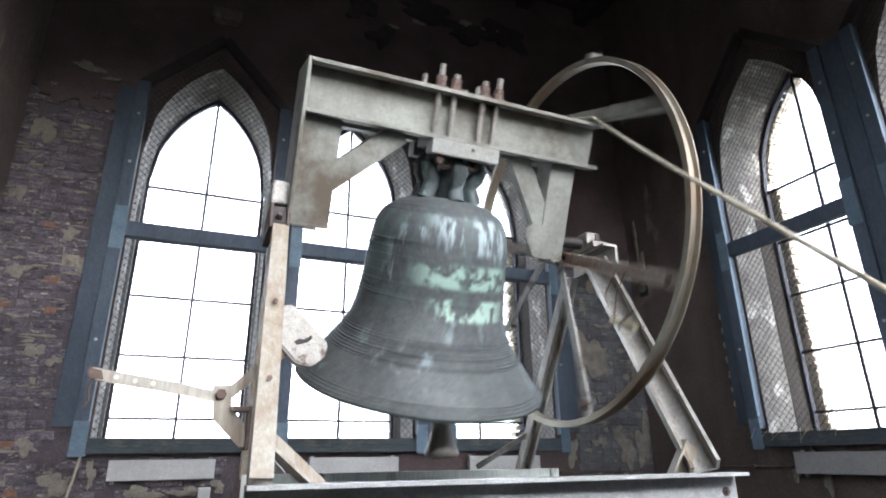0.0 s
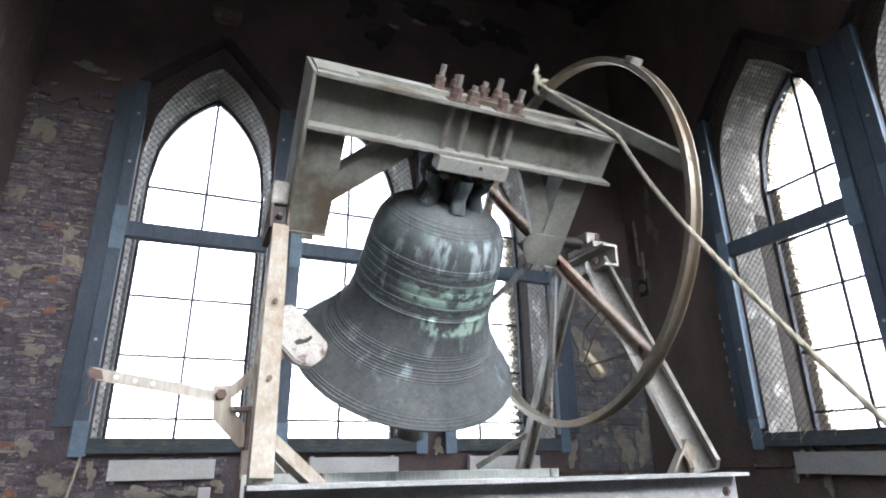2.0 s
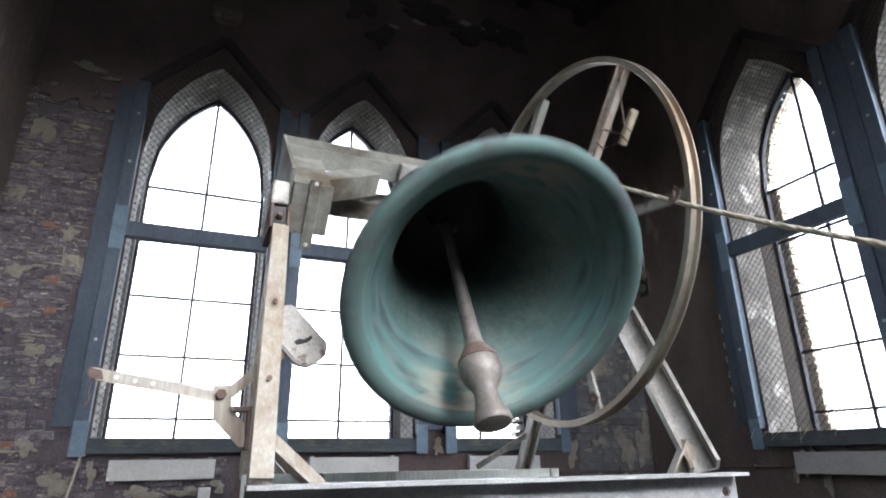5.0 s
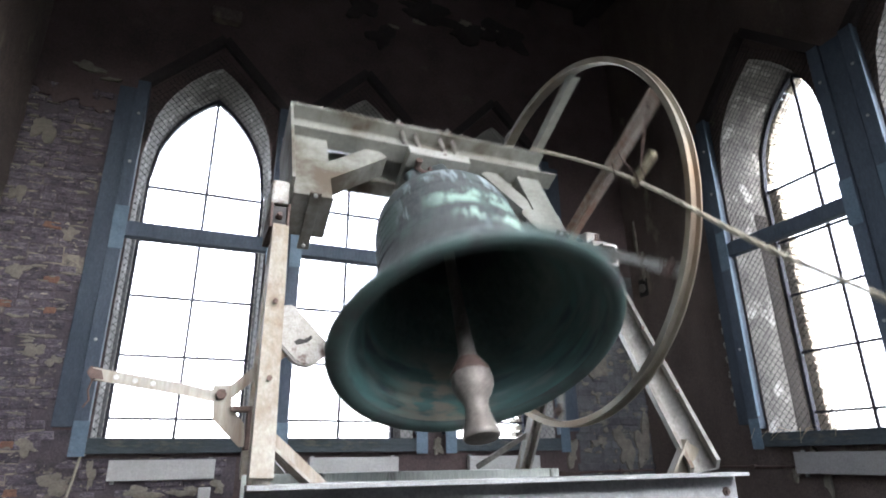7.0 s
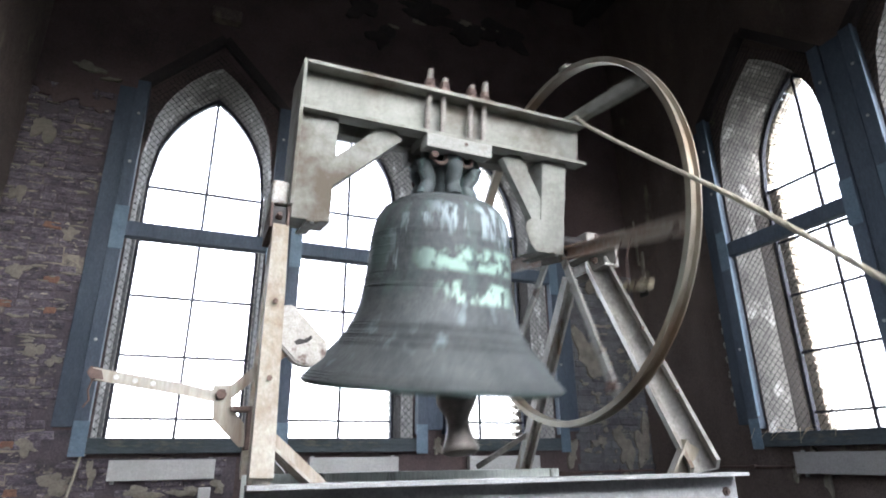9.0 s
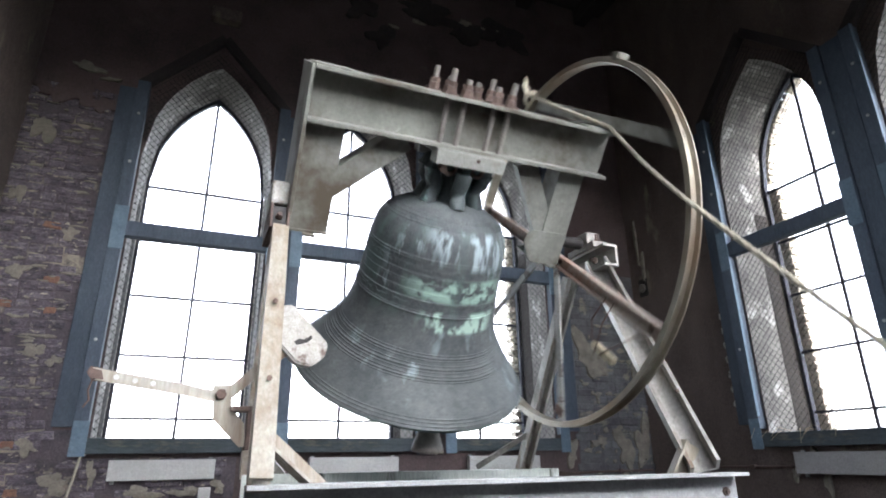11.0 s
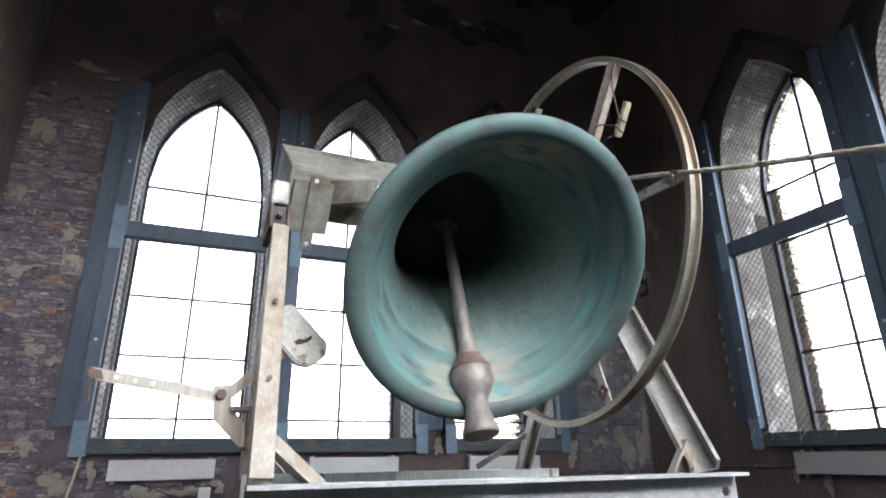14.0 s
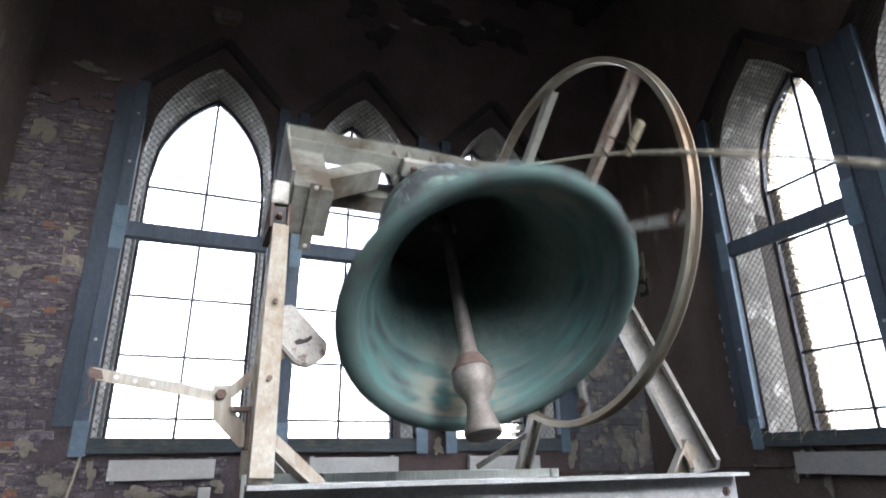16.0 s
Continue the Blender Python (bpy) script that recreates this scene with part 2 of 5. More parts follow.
def bell_lining():
    """Verdigris on the inside, shade painted near black up in the crown, teal and grey runs on the rings, tan where
    the clapper strikes.
    """
    m = material("lining", (0.155, 0.195, 0.168), (0.062, 0.118, 0.108), 0.58, metal=0.1, scale=4, fine=30, bump=0.12, stretch=(1, 1, 0.5), spread=0.4)
    N, L = m.node_tree.nodes, m.node_tree.links
    bsdf = N["Principled BSDF"]
    colour = bsdf.inputs["Base Color"].links[0].from_socket
    tc = N.new("ShaderNodeTexCoord")
    sep = N.new("ShaderNodeSeparateXYZ")
    L.new(tc.outputs["Object"], sep.inputs[0])

    def noise(scale, stretch, detail=6):
        mp = N.new("ShaderNodeMapping")
        mp.inputs["Scale"].default_value = stretch
        L.new(tc.outputs["Object"], mp.inputs["Vector"])
        n = N.new("ShaderNodeTexNoise")
        n.inputs["Scale"].default_value, n.inputs["Detail"].default_value = scale, detail
        L.new(mp.outputs[0], n.inputs["Vector"])
        return n.outputs["Fac"]

    def span(value, a, b):
        r = N.new("ShaderNodeMapRange")
        r.inputs["From Min"].default_value, r.inputs["From Max"].default_value = a, b
        L.new(value, r.inputs["Value"])
        return r.outputs[0]

    def times(a, b):
        mu = N.new("ShaderNodeMath")
        mu.operation = "MULTIPLY"
        L.new(a, mu.inputs[0])
        L.new(b, mu.inputs[1])
        return mu.outputs[0]

    def over(below, fac, paint):
        mx = N.new("ShaderNodeMix")
        mx.data_type = "RGBA"
        L.new(fac, mx.inputs["Factor"])
        L.new(below, mx.inputs["A"])
        mx.inputs["B"].default_value = (*paint, 1)
        return mx.outputs["Result"]

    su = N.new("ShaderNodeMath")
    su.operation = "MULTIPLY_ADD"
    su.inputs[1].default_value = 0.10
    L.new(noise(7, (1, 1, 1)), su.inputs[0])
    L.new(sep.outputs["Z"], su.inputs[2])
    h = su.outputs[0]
    low = span(h, -0.28, -0.36)
    colour = over(colour, low, (0.08, 0.145, 0.138))
    colour = over(colour, times(low, span(noise(4, (1, 1, 9)), 0.48, 0.66)), (0.095, 0.215, 0.20))
    colour = over(colour, times(low, span(noise(5, (1, 1, 7)), 0.55, 0.70)), (0.15, 0.185, 0.175))
    colour = over(colour, times(low, span(noise(4.3, (1, 1, 8), 3), 0.55, 0.66)), (0.055, 0.085, 0.092))
    for sy in (-1, 1):
        di = N.new("ShaderNodeVectorMath")
        di.operation = "DISTANCE"
        di.inputs[1].default_value = (0.669, 0.325 * sy, -0.45)
        L.new(tc.outputs["Object"], di.inputs[0])
        near = times(span(di.outputs["Value"], 0.19, 0.05), span(noise(10, (1, 1, 3)), 0.42, 0.52))
        colour = over(colour, near, (0.245, 0.225, 0.18))
    # crown blended to near black by height: its shade is in the colour
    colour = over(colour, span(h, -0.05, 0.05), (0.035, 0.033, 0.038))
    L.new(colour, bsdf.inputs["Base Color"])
    return m


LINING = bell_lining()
CHIPPED = material("chipped_white_paint", (0.45, 0.44, 0.415), (0.29, 0.275, 0.235), 0.55, scale=9, fine=70, bump=0.12, stain=(0.12, 0.085, 0.07), stain_scale=16, stain_amount=0.36)
CLAMP = material("dulled_white_paint", (0.30, 0.30, 0.275), (0.21, 0.207, 0.188), 0.6, scale=5, bump=0.05, stain=(0.15, 0.12, 0.09), stain_scale=9, stain_amount=0.2, stain_soft=0.15)
PATCH = material("old_plaster", (0.31, 0.285, 0.235), (0.15, 0.132, 0.112), 0.95, scale=14, fine=90, bump=0.5, world_space=True)


# ---- mesh helpers ----
def link(name, bm, mat, parent=None, label="", smooth=False, crease=28):
    me = bpy.data.meshes.new(name)
    bm.normal_update()
    bm.to_mesh(me)
    bm.free()
    for p in me.polygons:
        p.use_smooth = smooth
    if smooth:
        me.set_sharp_from_angle(angle=radians(crease))
    for m in (mat if isinstance(mat, (list, tuple)) else [mat]):
        me.materials.append(m)
    ob = new(name, me)
    ob.parent = parent
    if label:
        ob["label"] = label
    return ob


part = link


def empty(name, m=None):
    ob = new(name)
    if m is not None:
        ob.matrix_basis = m
    return ob


def box(bm, x0, y0, z0, x1, y1, z1, bevel=0.0, m=None):
    r = bmesh.ops.create_cube(bm, size=1)
    vs = r["verts"]
    for v in vs:
        v.co = Vector((x0 + (v.co.x + 0.5) * (x1 - x0), y0 + (v.co.y + 0.5) * (y1 - y0), z0 + (v.co.z + 0.5) * (z1 - z0)))
    if bevel:
        es = list({e for v in vs for e in v.link_edges})
        out = bmesh.ops.bevel(bm, geom=es, offset=bevel, segments=2, affect="EDGES", profile=0.6)
        vs = list({v for f in out["faces"] for v in f.verts} | {v for v in vs if v.is_valid})
    if m is not None:
        bmesh.ops.transform(bm, matrix=m, verts=vs)
    return vs


def along(a, b, up=(0, 0, 1)):
    """Frame at a whose z axis runs to b and whose y axis leans to up."""
    a, b = Vector(a), Vector(b)
    z = (b - a).normalized()
    x = Vector(up).cross(z)
    if x.length < 1e-4:
        x = Vector((1, 0, 0))
    x.normalize()
    y = z.cross(x)
    m = Matrix((x, y, z)).transposed().to_4x4()
    m.translation = a
    return m, (b - a).length


def extrude_section(bm, pts, a, b, up=(0, 0, 1)):
    """A closed section of (x, y) points swept straight from a to b."""
    m, l = along(a, b, up)
    lo = [bm.verts.new(m @ Vector((x, y, 0))) for x, y in pts]
    hi = [bm.verts.new(m @ Vector((x, y, l))) for x, y in pts]
    n = len(pts)
    for i in range(n):
        bm.faces.new((lo[i], lo[(i + 1) % n], hi[(i + 1) % n], hi[i]))
    bm.faces.new(list(reversed(lo)))
    bm.faces.new(hi)


def channel(w, d, t):
    """U section: web of width w along x at y = 0, flanges of depth d towards +y."""
    h = w / 2
    return [(-h, 0), (h, 0), (h, d), (h - t, d), (h - t, t), (-h + t, t), (-h + t, d), (-h, d)]


def angle_iron(w, d, t):
    return [(0, 0), (w, 0), (w, t), (t, t), (t, d), (0, d)]


def flat(w, t):
    return [(-w / 2, -t / 2), (w / 2, -t / 2), (w / 2, t / 2), (-w / 2, t / 2)]


def tube(bm, pts, r, n=8, cap=True):
    """A round rod along a list of points."""
    rings = []
    for i, p in enumerate(pts):
        p = Vector(p)
        d = (Vector(pts[min(i + 1, len(pts) - 1)]) - Vector(pts[max(i - 1, 0)])).normalized()
        x = d.cross(Vector((0.13, 0.31, 1))).normalized()
        y = d.cross(x)
        rings.append([bm.verts.new(p + r * (math.cos(k * math.tau / n) * x + math.sin(k * math.tau / n) * y)) for k in range(n)])
    for a, b in zip(rings, rings[1:]):
        for k in range(n):
            bm.faces.new((a[k], a[(k + 1) % n], b[(k + 1) % n], b[k]))
    if cap:
        bm.faces.new(list(reversed(rings[0])))
        bm.faces.new(rings[-1])


def lathe(bm, prof, n=64, m=None):
    rings = []
    for r, z in prof:
        if r < 1e-5:
            rings.append([bm.verts.new((0, 0, z))])
        else:
            rings.append([bm.verts.new((r * math.cos(k * math.tau / n), r * math.sin(k * math.tau / n), z)) for k in range(n)])
    for a, b in zip(rings, rings[1:]):
        for k in range(n):
            q = [a[k % len(a)], a[(k + 1) % len(a)], b[(k + 1) % len(b)], b[k % len(b)]]
            q = list(dict.fromkeys(q))
            if len(q) > 2:
                bm.faces.new(q)
    if m is not None:
        bmesh.ops.transform(bm, matrix=m, verts=[v for r in rings for v in r])


def hexnut(bm, r, h, m):
    lathe(bm, [(0, 0), (r, 0), (r, h * 0.85), (r * 0.88, h), (0, h)], 6, m)


# ---- the tower room ----
WA, WB, WL, WBACK = 4.42, 3.88, -1.34, -1.00       # inner faces of the walls
THICK, GLASS = 0.53, 0.48
ZT = ZC + 4.85                                     # ceiling
SILL, SPRING, APEX, HALF = ZC + 0.10, ZC + 2.16, ZC + 3.05, 0.47


def arch(u, half, spring, apex):
    """Height of a pointed arch at distance u from its middle."""
    h = apex - spring
    r = (half * half + h * h) / (2 * half)
    s = r - half
    return spring + math.sqrt(max(0.0, r * r - (abs(u) + s) ** 2))


def arch_points(half, spring, apex, n=9):
    return [(half * (1 - 2 * k / (2 * n)), arch(half * (1 - 2 * k / (2 * n)), half, spring, apex)) for k in range(2 * n + 1)]


def wall_mesh(u0, u1, z0, z1, centres, thick, half=HALF, sill=SILL):
    """A wall in (u, depth, z) with pointed openings right through it."""
    bm = bmesh.new()
    us = sorted({u0, u1, *[c + half * k / 9 for c in centres for k in range(-9, 10)]})

    def bottom(u):
        for c in centres:
            if abs(u - c) <= half + 1e-6:
                return arch(u - c, half, SPRING, APEX)
        return None

    def quad(a, b, c, d, slot):
        f = bm.faces.new([bm.verts.new(p) for p in (a, b, c, d)])
        f.material_index = slot

    for a, b in zip(us, us[1:]):
        mid = bottom((a + b) / 2)
        spans = [(z0, z1, z0, z1)] if mid is None else [(z0, sill, z0, sill), (bottom(a), z1, bottom(b), z1)]
        for la, ha, lb, hb in spans:
            quad((a, 0, la), (b, 0, lb), (b, 0, hb), (a, 0, ha), 0)
            quad((b, thick, lb), (a, thick, la), (a, thick, ha), (b, thick, hb), 0)
        if mid is not None:
            quad((a, 0, bottom(a)), (b, 0, bottom(b)), (b, thick, bottom(b)), (a, thick, bottom(a)), 1)
            quad((b, 0, sill), (a, 0, sill), (a, thick, sill), (b, thick, sill), 1)
    for c in centres:
        for s in (-half, half):
            quad((c + s, 0, sill), (c + s, 0, SPRING), (c + s, thick, SPRING), (c + s, thick, sill), 1)
    quad((u0, 0, z0), (u0, 0, z1), (u0, thick, z1), (u0, thick, z0), 0)
    quad((u1, 0, z0), (u1, thick, z0), (u1, thick, z1), (u1, 0, z1), 0)
    quad((u0, 0, z1), (u1, 0, z1), (u1, thick, z1), (u0, thick, z1), 0)
    bmesh.ops.remove_doubles(bm, verts=bm.verts, dist=1e-5)
    return bm


# poses that turn (u, depth, z) into the room: u along the wall, depth outwards
POSE_A = pose(0, WA, 0)
POSE_B = pose(WB, 0, 0, 0, 0, -90)                 # u = -Y
POSE_L = pose(WL, 0, 0, 0, 0, 90)                  # u = Y
POSE_K = pose(0, WBACK, 0, 0, 0, 180)              # u = -X
CENTRES_A = [-0.10, 1.115, 2.395]
CENTRES_B = [-2.71, -1.42, -0.15]


def wall(name, m, u0, u1, centres, mats, label, sill=SILL):
    ob = link(name, wall_mesh(u0, u1, 0, ZT, centres, THICK, HALF, sill), mats)
    ob.matrix_basis = m
    return tagged(ob, label, "wall", kind="structure")


wall_a = wall("wall_north", POSE_A, WL, WB, CENTRES_A, [MORTAR, REVEAL], "unseen sooty dark brick wall, sills raised to shape the light with flaking plaster patches")
wall_b = wall("wall_east", POSE_B, -WA - THICK, -WBACK, CENTRES_B, [PLASTER_DARK, REVEAL], "brown soot-stained plastered brick wall")
# west windows left out to keep light off the bell's right inside
wall_l = wall("wall_west", POSE_L, WBACK, WA + THICK, [], [PLASTER_DARK, REVEAL], "brown soot-stained plastered brick wall")
# unseen wall, its window sills raised to let light in only from high up
wall_k = wall("wall_south", POSE_K, -WB, -WL, [-2.395, -1.115, 0.10], [BRICK, REVEAL], "unseen sooty dark brick wall, sills raised to shape the light", ZC + 1.05)
bm = bmesh.new()
box(bm, WL - THICK, WBACK - THICK, -0.15, WB + THICK, WA + THICK, 0)
tagged(link("floor", bm, FLOOR), "worn dark wooden floor boards", "floor", kind="structure")
bm = bmesh.new()
box(bm, WL - THICK, WBACK - THICK, ZT, WB + THICK, WA + THICK, ZT + 0.12)
for k in range(7):
    x = WL + 0.35 + k * 0.75
    box(bm, x, WBACK, ZT - 0.20, x + 0.14, WA, ZT)
tagged(link("ceiling", bm, SOOT_OR_SHADE), "blackened timber ceiling with beams", "ceiling", kind="structure")
bm = bmesh.new()
bmesh.ops.create_circle(bm, cap_ends=True, segments=48, radius=3000)
bmesh.ops.translate(bm, verts=bm.verts, vec=(0, 0, -25))
tagged(link("ground", bm, material("far_ground", (0.05, 0.055, 0.045), (0.08, 0.08, 0.07), 0.9, scale=0.02, fine=0.2, bump=0)), "far pale town ground below the tower", "ground", kind="structure")


def window(name, m, c, transom):
    """Leaded light in its steel frame, the glazing bars, and the blue timber guard with netting on the wall face."""
    win = empty(name, m @ pose(c, 0, 0))
    tagged(win, "pointed arched window with thin dark bars and no glass", "window", kind="structure")
    w = HALF - 0.01
    a_h, s_z, ap = w, SPRING, APEX - 0.09
    # thin steel frame, standing in the reveal
    bm = bmesh.new()
    outer = [(w, SILL)] + arch_points(w, s_z, APEX - 0.012, 12) + [(-w, SILL)]
    inner = [(w - 0.022, SILL + 0.02)] + arch_points(w - 0.022, s_z, APEX - 0.05, 12) + [(-w + 0.022, SILL + 0.02)]
    for d0, d1 in ((GLASS - 0.02, GLASS + 0.02),):
        n = len(outer)
        vo = [[bm.verts.new((x, d, z)) for x, z in outer] for d in (d0, d1)]
        vi = [[bm.verts.new((x, d, z)) for x, z in inner] for d in (d0, d1)]
        for k in range(n):
            j = (k + 1) % n
            bm.faces.new((vo[0][k], vo[0][j], vi[0][j], vi[0][k]))
            bm.faces.new((vo[1][j], vo[1][k], vi[1][k], vi[1][j]))
            bm.faces.new((vi[0][k], vi[0][j], vi[1][j], vi[1][k]))
            bm.faces.new((vo[0][j], vo[0][k], vo[1][k], vo[1][j]))
    part("window_frame", bm, LEAD, win)
    # rebate of bare brick beside the frame
    for s in (-1, 1):
        bm = bmesh.new()
        x0, x1 = sorted((s * (HALF - 0.004), s * (HALF + 0.03)))
        box(bm, x0, 0.30, SILL + 0.002, x1, 0.452, ZC + 1.90, 0.003)
        part("brick_rebate", bm, BARE_BRICK, win)
    bm = bmesh.new()
    box(bm, -0.0105, GLASS - 0.008, SILL + 0.02, 0.0105, GLASS + 0.008, APEX - 0.04)
    part("glazing_bar", bm, LEAD, win)
    for z in (0.29, 0.742, 1.197, 1.65, 2.11):
        bm = bmesh.new()
        zz = ZC + z
        hw = w - 0.01 if zz < SPRING else 0.4
        box(bm, -hw, GLASS - 0.0075, zz - 0.0095, hw, GLASS + 0.0075, zz + 0.0095)
        part("glazing_bar", bm, LEAD, win)
    return win


def guard(m, c, transom=1.54, left=True, right=True, posts_to=2.74, wide_left=False, bare_right=False):
    """Blue timber frame bolted on the wall round a window, with its transom, sill beam and netting."""
    g = empty("window_guard", m @ pose(c, 0, 0))
    tagged(g, "blue-grey painted timber window guard with wire netting", "window guard", "window guards")
    P = 0.485
    for s, on in ((-1, left), (1, right)):
        if not on:
            continue
        bm = bmesh.new()
        x0, x1 = sorted((s * P, s * (P + 0.085)))
        box(bm, x0, -0.075, ZC + 0.17, x1, 0.0, ZC + posts_to, 0.004)
        post = part("post", bm, BLUE, g)
        for z in (0.75, 2.05, 2.45):
            bm = bmesh.new()
            lathe(bm, [(0.011, 0), (0.011, 0.003), (0.006, 0.004), (0.006, 0.010), (0, 0.010)], 12, pose(s * (P + 0.045), -0.075, ZC + z, 90))
            part("bolt", bm, ZINC, post)
        if s < 0 and wide_left:
            bm = bmesh.new()
            box(bm, -P - 0.225, -0.071, ZC + 0.17, -P - 0.087, 0.0, ZC + posts_to - 0.02, 0.004)
            part("outer_board", bm, BLUE, g)
        elif not (s > 0 and bare_right):
            bm = bmesh.new()
            x0, x1 = sorted((s * (P + 0.089), s * (P + 0.205)))
            d = 0.0 if s > 0 else 0.006
            box(bm, x0, -0.045 + d, ZC + 0.20 + d, x1, 0.0, ZC + posts_to - 0.05 - d, 0.004)
            part("outer_board", bm, BLUE, g)
        for z0, z1 in ((0.03, 0.24), (1.38, 1.70)):
            bm = bmesh.new()
            x0, x1 = sorted((s * (P - 0.01), s * (P + 0.08)))
            box(bm, x0, -0.081, ZC + z0, x1, -0.0755, ZC + z1, 0.0015)
            for i in range(3):
                for j in range(2):
                    px, pz = x0 + 0.02 + j * 0.05, ZC + z0 + 0.03 + i * (z1 - z0 - 0.06) / 2
                    lathe(bm, [(0.005, 0), (0.004, 0.004), (0, 0.005)], 8, pose(px, -0.081, pz, 90))
            part("fixing_plate", bm, PLATE, g)
        if m is POSE_B and s < 0:
            bm = bmesh.new()
            box(bm, -P - 0.002, -0.080, ZC + 0.26, -P + 0.007, -0.055, ZC + posts_to, 0.001)
            part("edge_strip", bm, PLATE, g, "thin zinc edge strip")
        # slanting head board, coloured dark for the weaker light up there
        bm = bmesh.new()
        extrude_section(bm, flat(0.07, 0.06), (s * (P + 0.06), -0.037, ZC + posts_to - 0.02), (s * 0.005, -0.037, ZC + 3.30), up=(0, 1, 0))
        part("head_board", bm, SOOT_OR_SHADE, g)
    for name, z0, z1 in (("transom", transom - 0.055, transom + 0.055), ("sill_beam", 0.045, 0.14)):
        bm = bmesh.new()
        box(bm, -P + 0.001, -0.070, ZC + z0, P - 0.001, -0.002, ZC + z1, 0.004)
        part(name, bm, BLUE if name == "transom" else SILL_WOOD, g)
    # netting: two sets of slanting wires, cut to the frame
    wires = []
    step, hw, zl, zh = 0.052, P, ZC + 0.14, ZC + 2.75

    def top(u):
        return zh + (0.45) * (1 - abs(u) / hw)

    for s in (1, -1):
        k = -hw - 3.4
        while k < hw + 3.4:
            pts = []
            z = zl
            for i in range(150):
                u = k + s * i * 0.0235
                if -hw <= u <= hw and z <= top(u):
                    pts.append((u, z))
                z += 0.0235
            if len(pts) > 1:
                wires.append((pts[0], pts[-1]))
            k += step
    bm = bmesh.new()
    for (ua, za), (ub, zb) in wires:
        d = Vector((ub - ua, 0, zb - za)).normalized()
        nrm = Vector((-d.z, 0, d.x)) * 0.0017
        y = Vector((0, 0.0017, 0))
        vs = [[bm.verts.new(Vector((u, -0.02, z)) + o) for o in (nrm + y, -nrm + y, -y)] for u, z in ((ua, za), (ub, zb))]
        for q in range(3):
            bm.faces.new((vs[0][q], vs[0][(q + 1) % 3], vs[1][(q + 1) % 3], vs[1][q]))
    ob = part("netting", bm, WIRE, g, "rusty thin wire netting")
    return g


for i, c in enumerate(CENTRES_A):
    window(f"window_{i + 1}", POSE_A, c, 1.54)
    guard(POSE_A, c)
for i, c in enumerate(CENTRES_B):
    window(f"window_{i + 4}", POSE_B, c, 1.54)
    guard(POSE_B, c, wide_left=i > 0, bare_right=i < 2)


# ---- the trestle that carries the bell ----
YA, ZA = 1.60, ZC + 0.705      # axis of the swing
YN, YF = 1.17, 2.03            # near and far long beams
XL, XR = 0.15, 1.225           # end frames
ZB = ZC - 0.043                # top of the long beams
trestle = empty("bell_trestle")
tagged(trestle, "worn white and rusty steel trestle carrying the bell", "bell trestle")
for y, s in ((YN, 1), (YF, -1)):
    bm = bmesh.new()
    extrude_section(bm, channel(0.17, 0.055, 0.008), (0.105 if s > 0 else 0.165, y + 0.03 * s, ZB - 0.085), (1.30, y + 0.03 * s, ZB - 0.085), up=(0, -s, 0))
    beam = part("long_beam", bm, ZINC if s > 0 else STAINED, trestle)
    for x in (0.2, 1.2):
        bm = bmesh.new()
        box(bm, x - 0.05, y - 0.05, 0, x + 0.05, y + 0.05, ZB - 0.17, 0.004)
        part("stand", bm, ZINC, trestle)
    if s > 0:
        for x, z in ((1.262, -0.045), (1.135, -0.07), (0.7, -0.08)):
            bm = bmesh.new()
            hexnut(bm, 0.012, 0.011, pose(x, y + 0.03 - 0.001, ZB + z, 90))
            tube(bm, [(x, y + 0.02, ZB + z), (x, y + 0.012, ZB + z)], 0.006, 8)
            part("bolt", bm, RUST, beam)
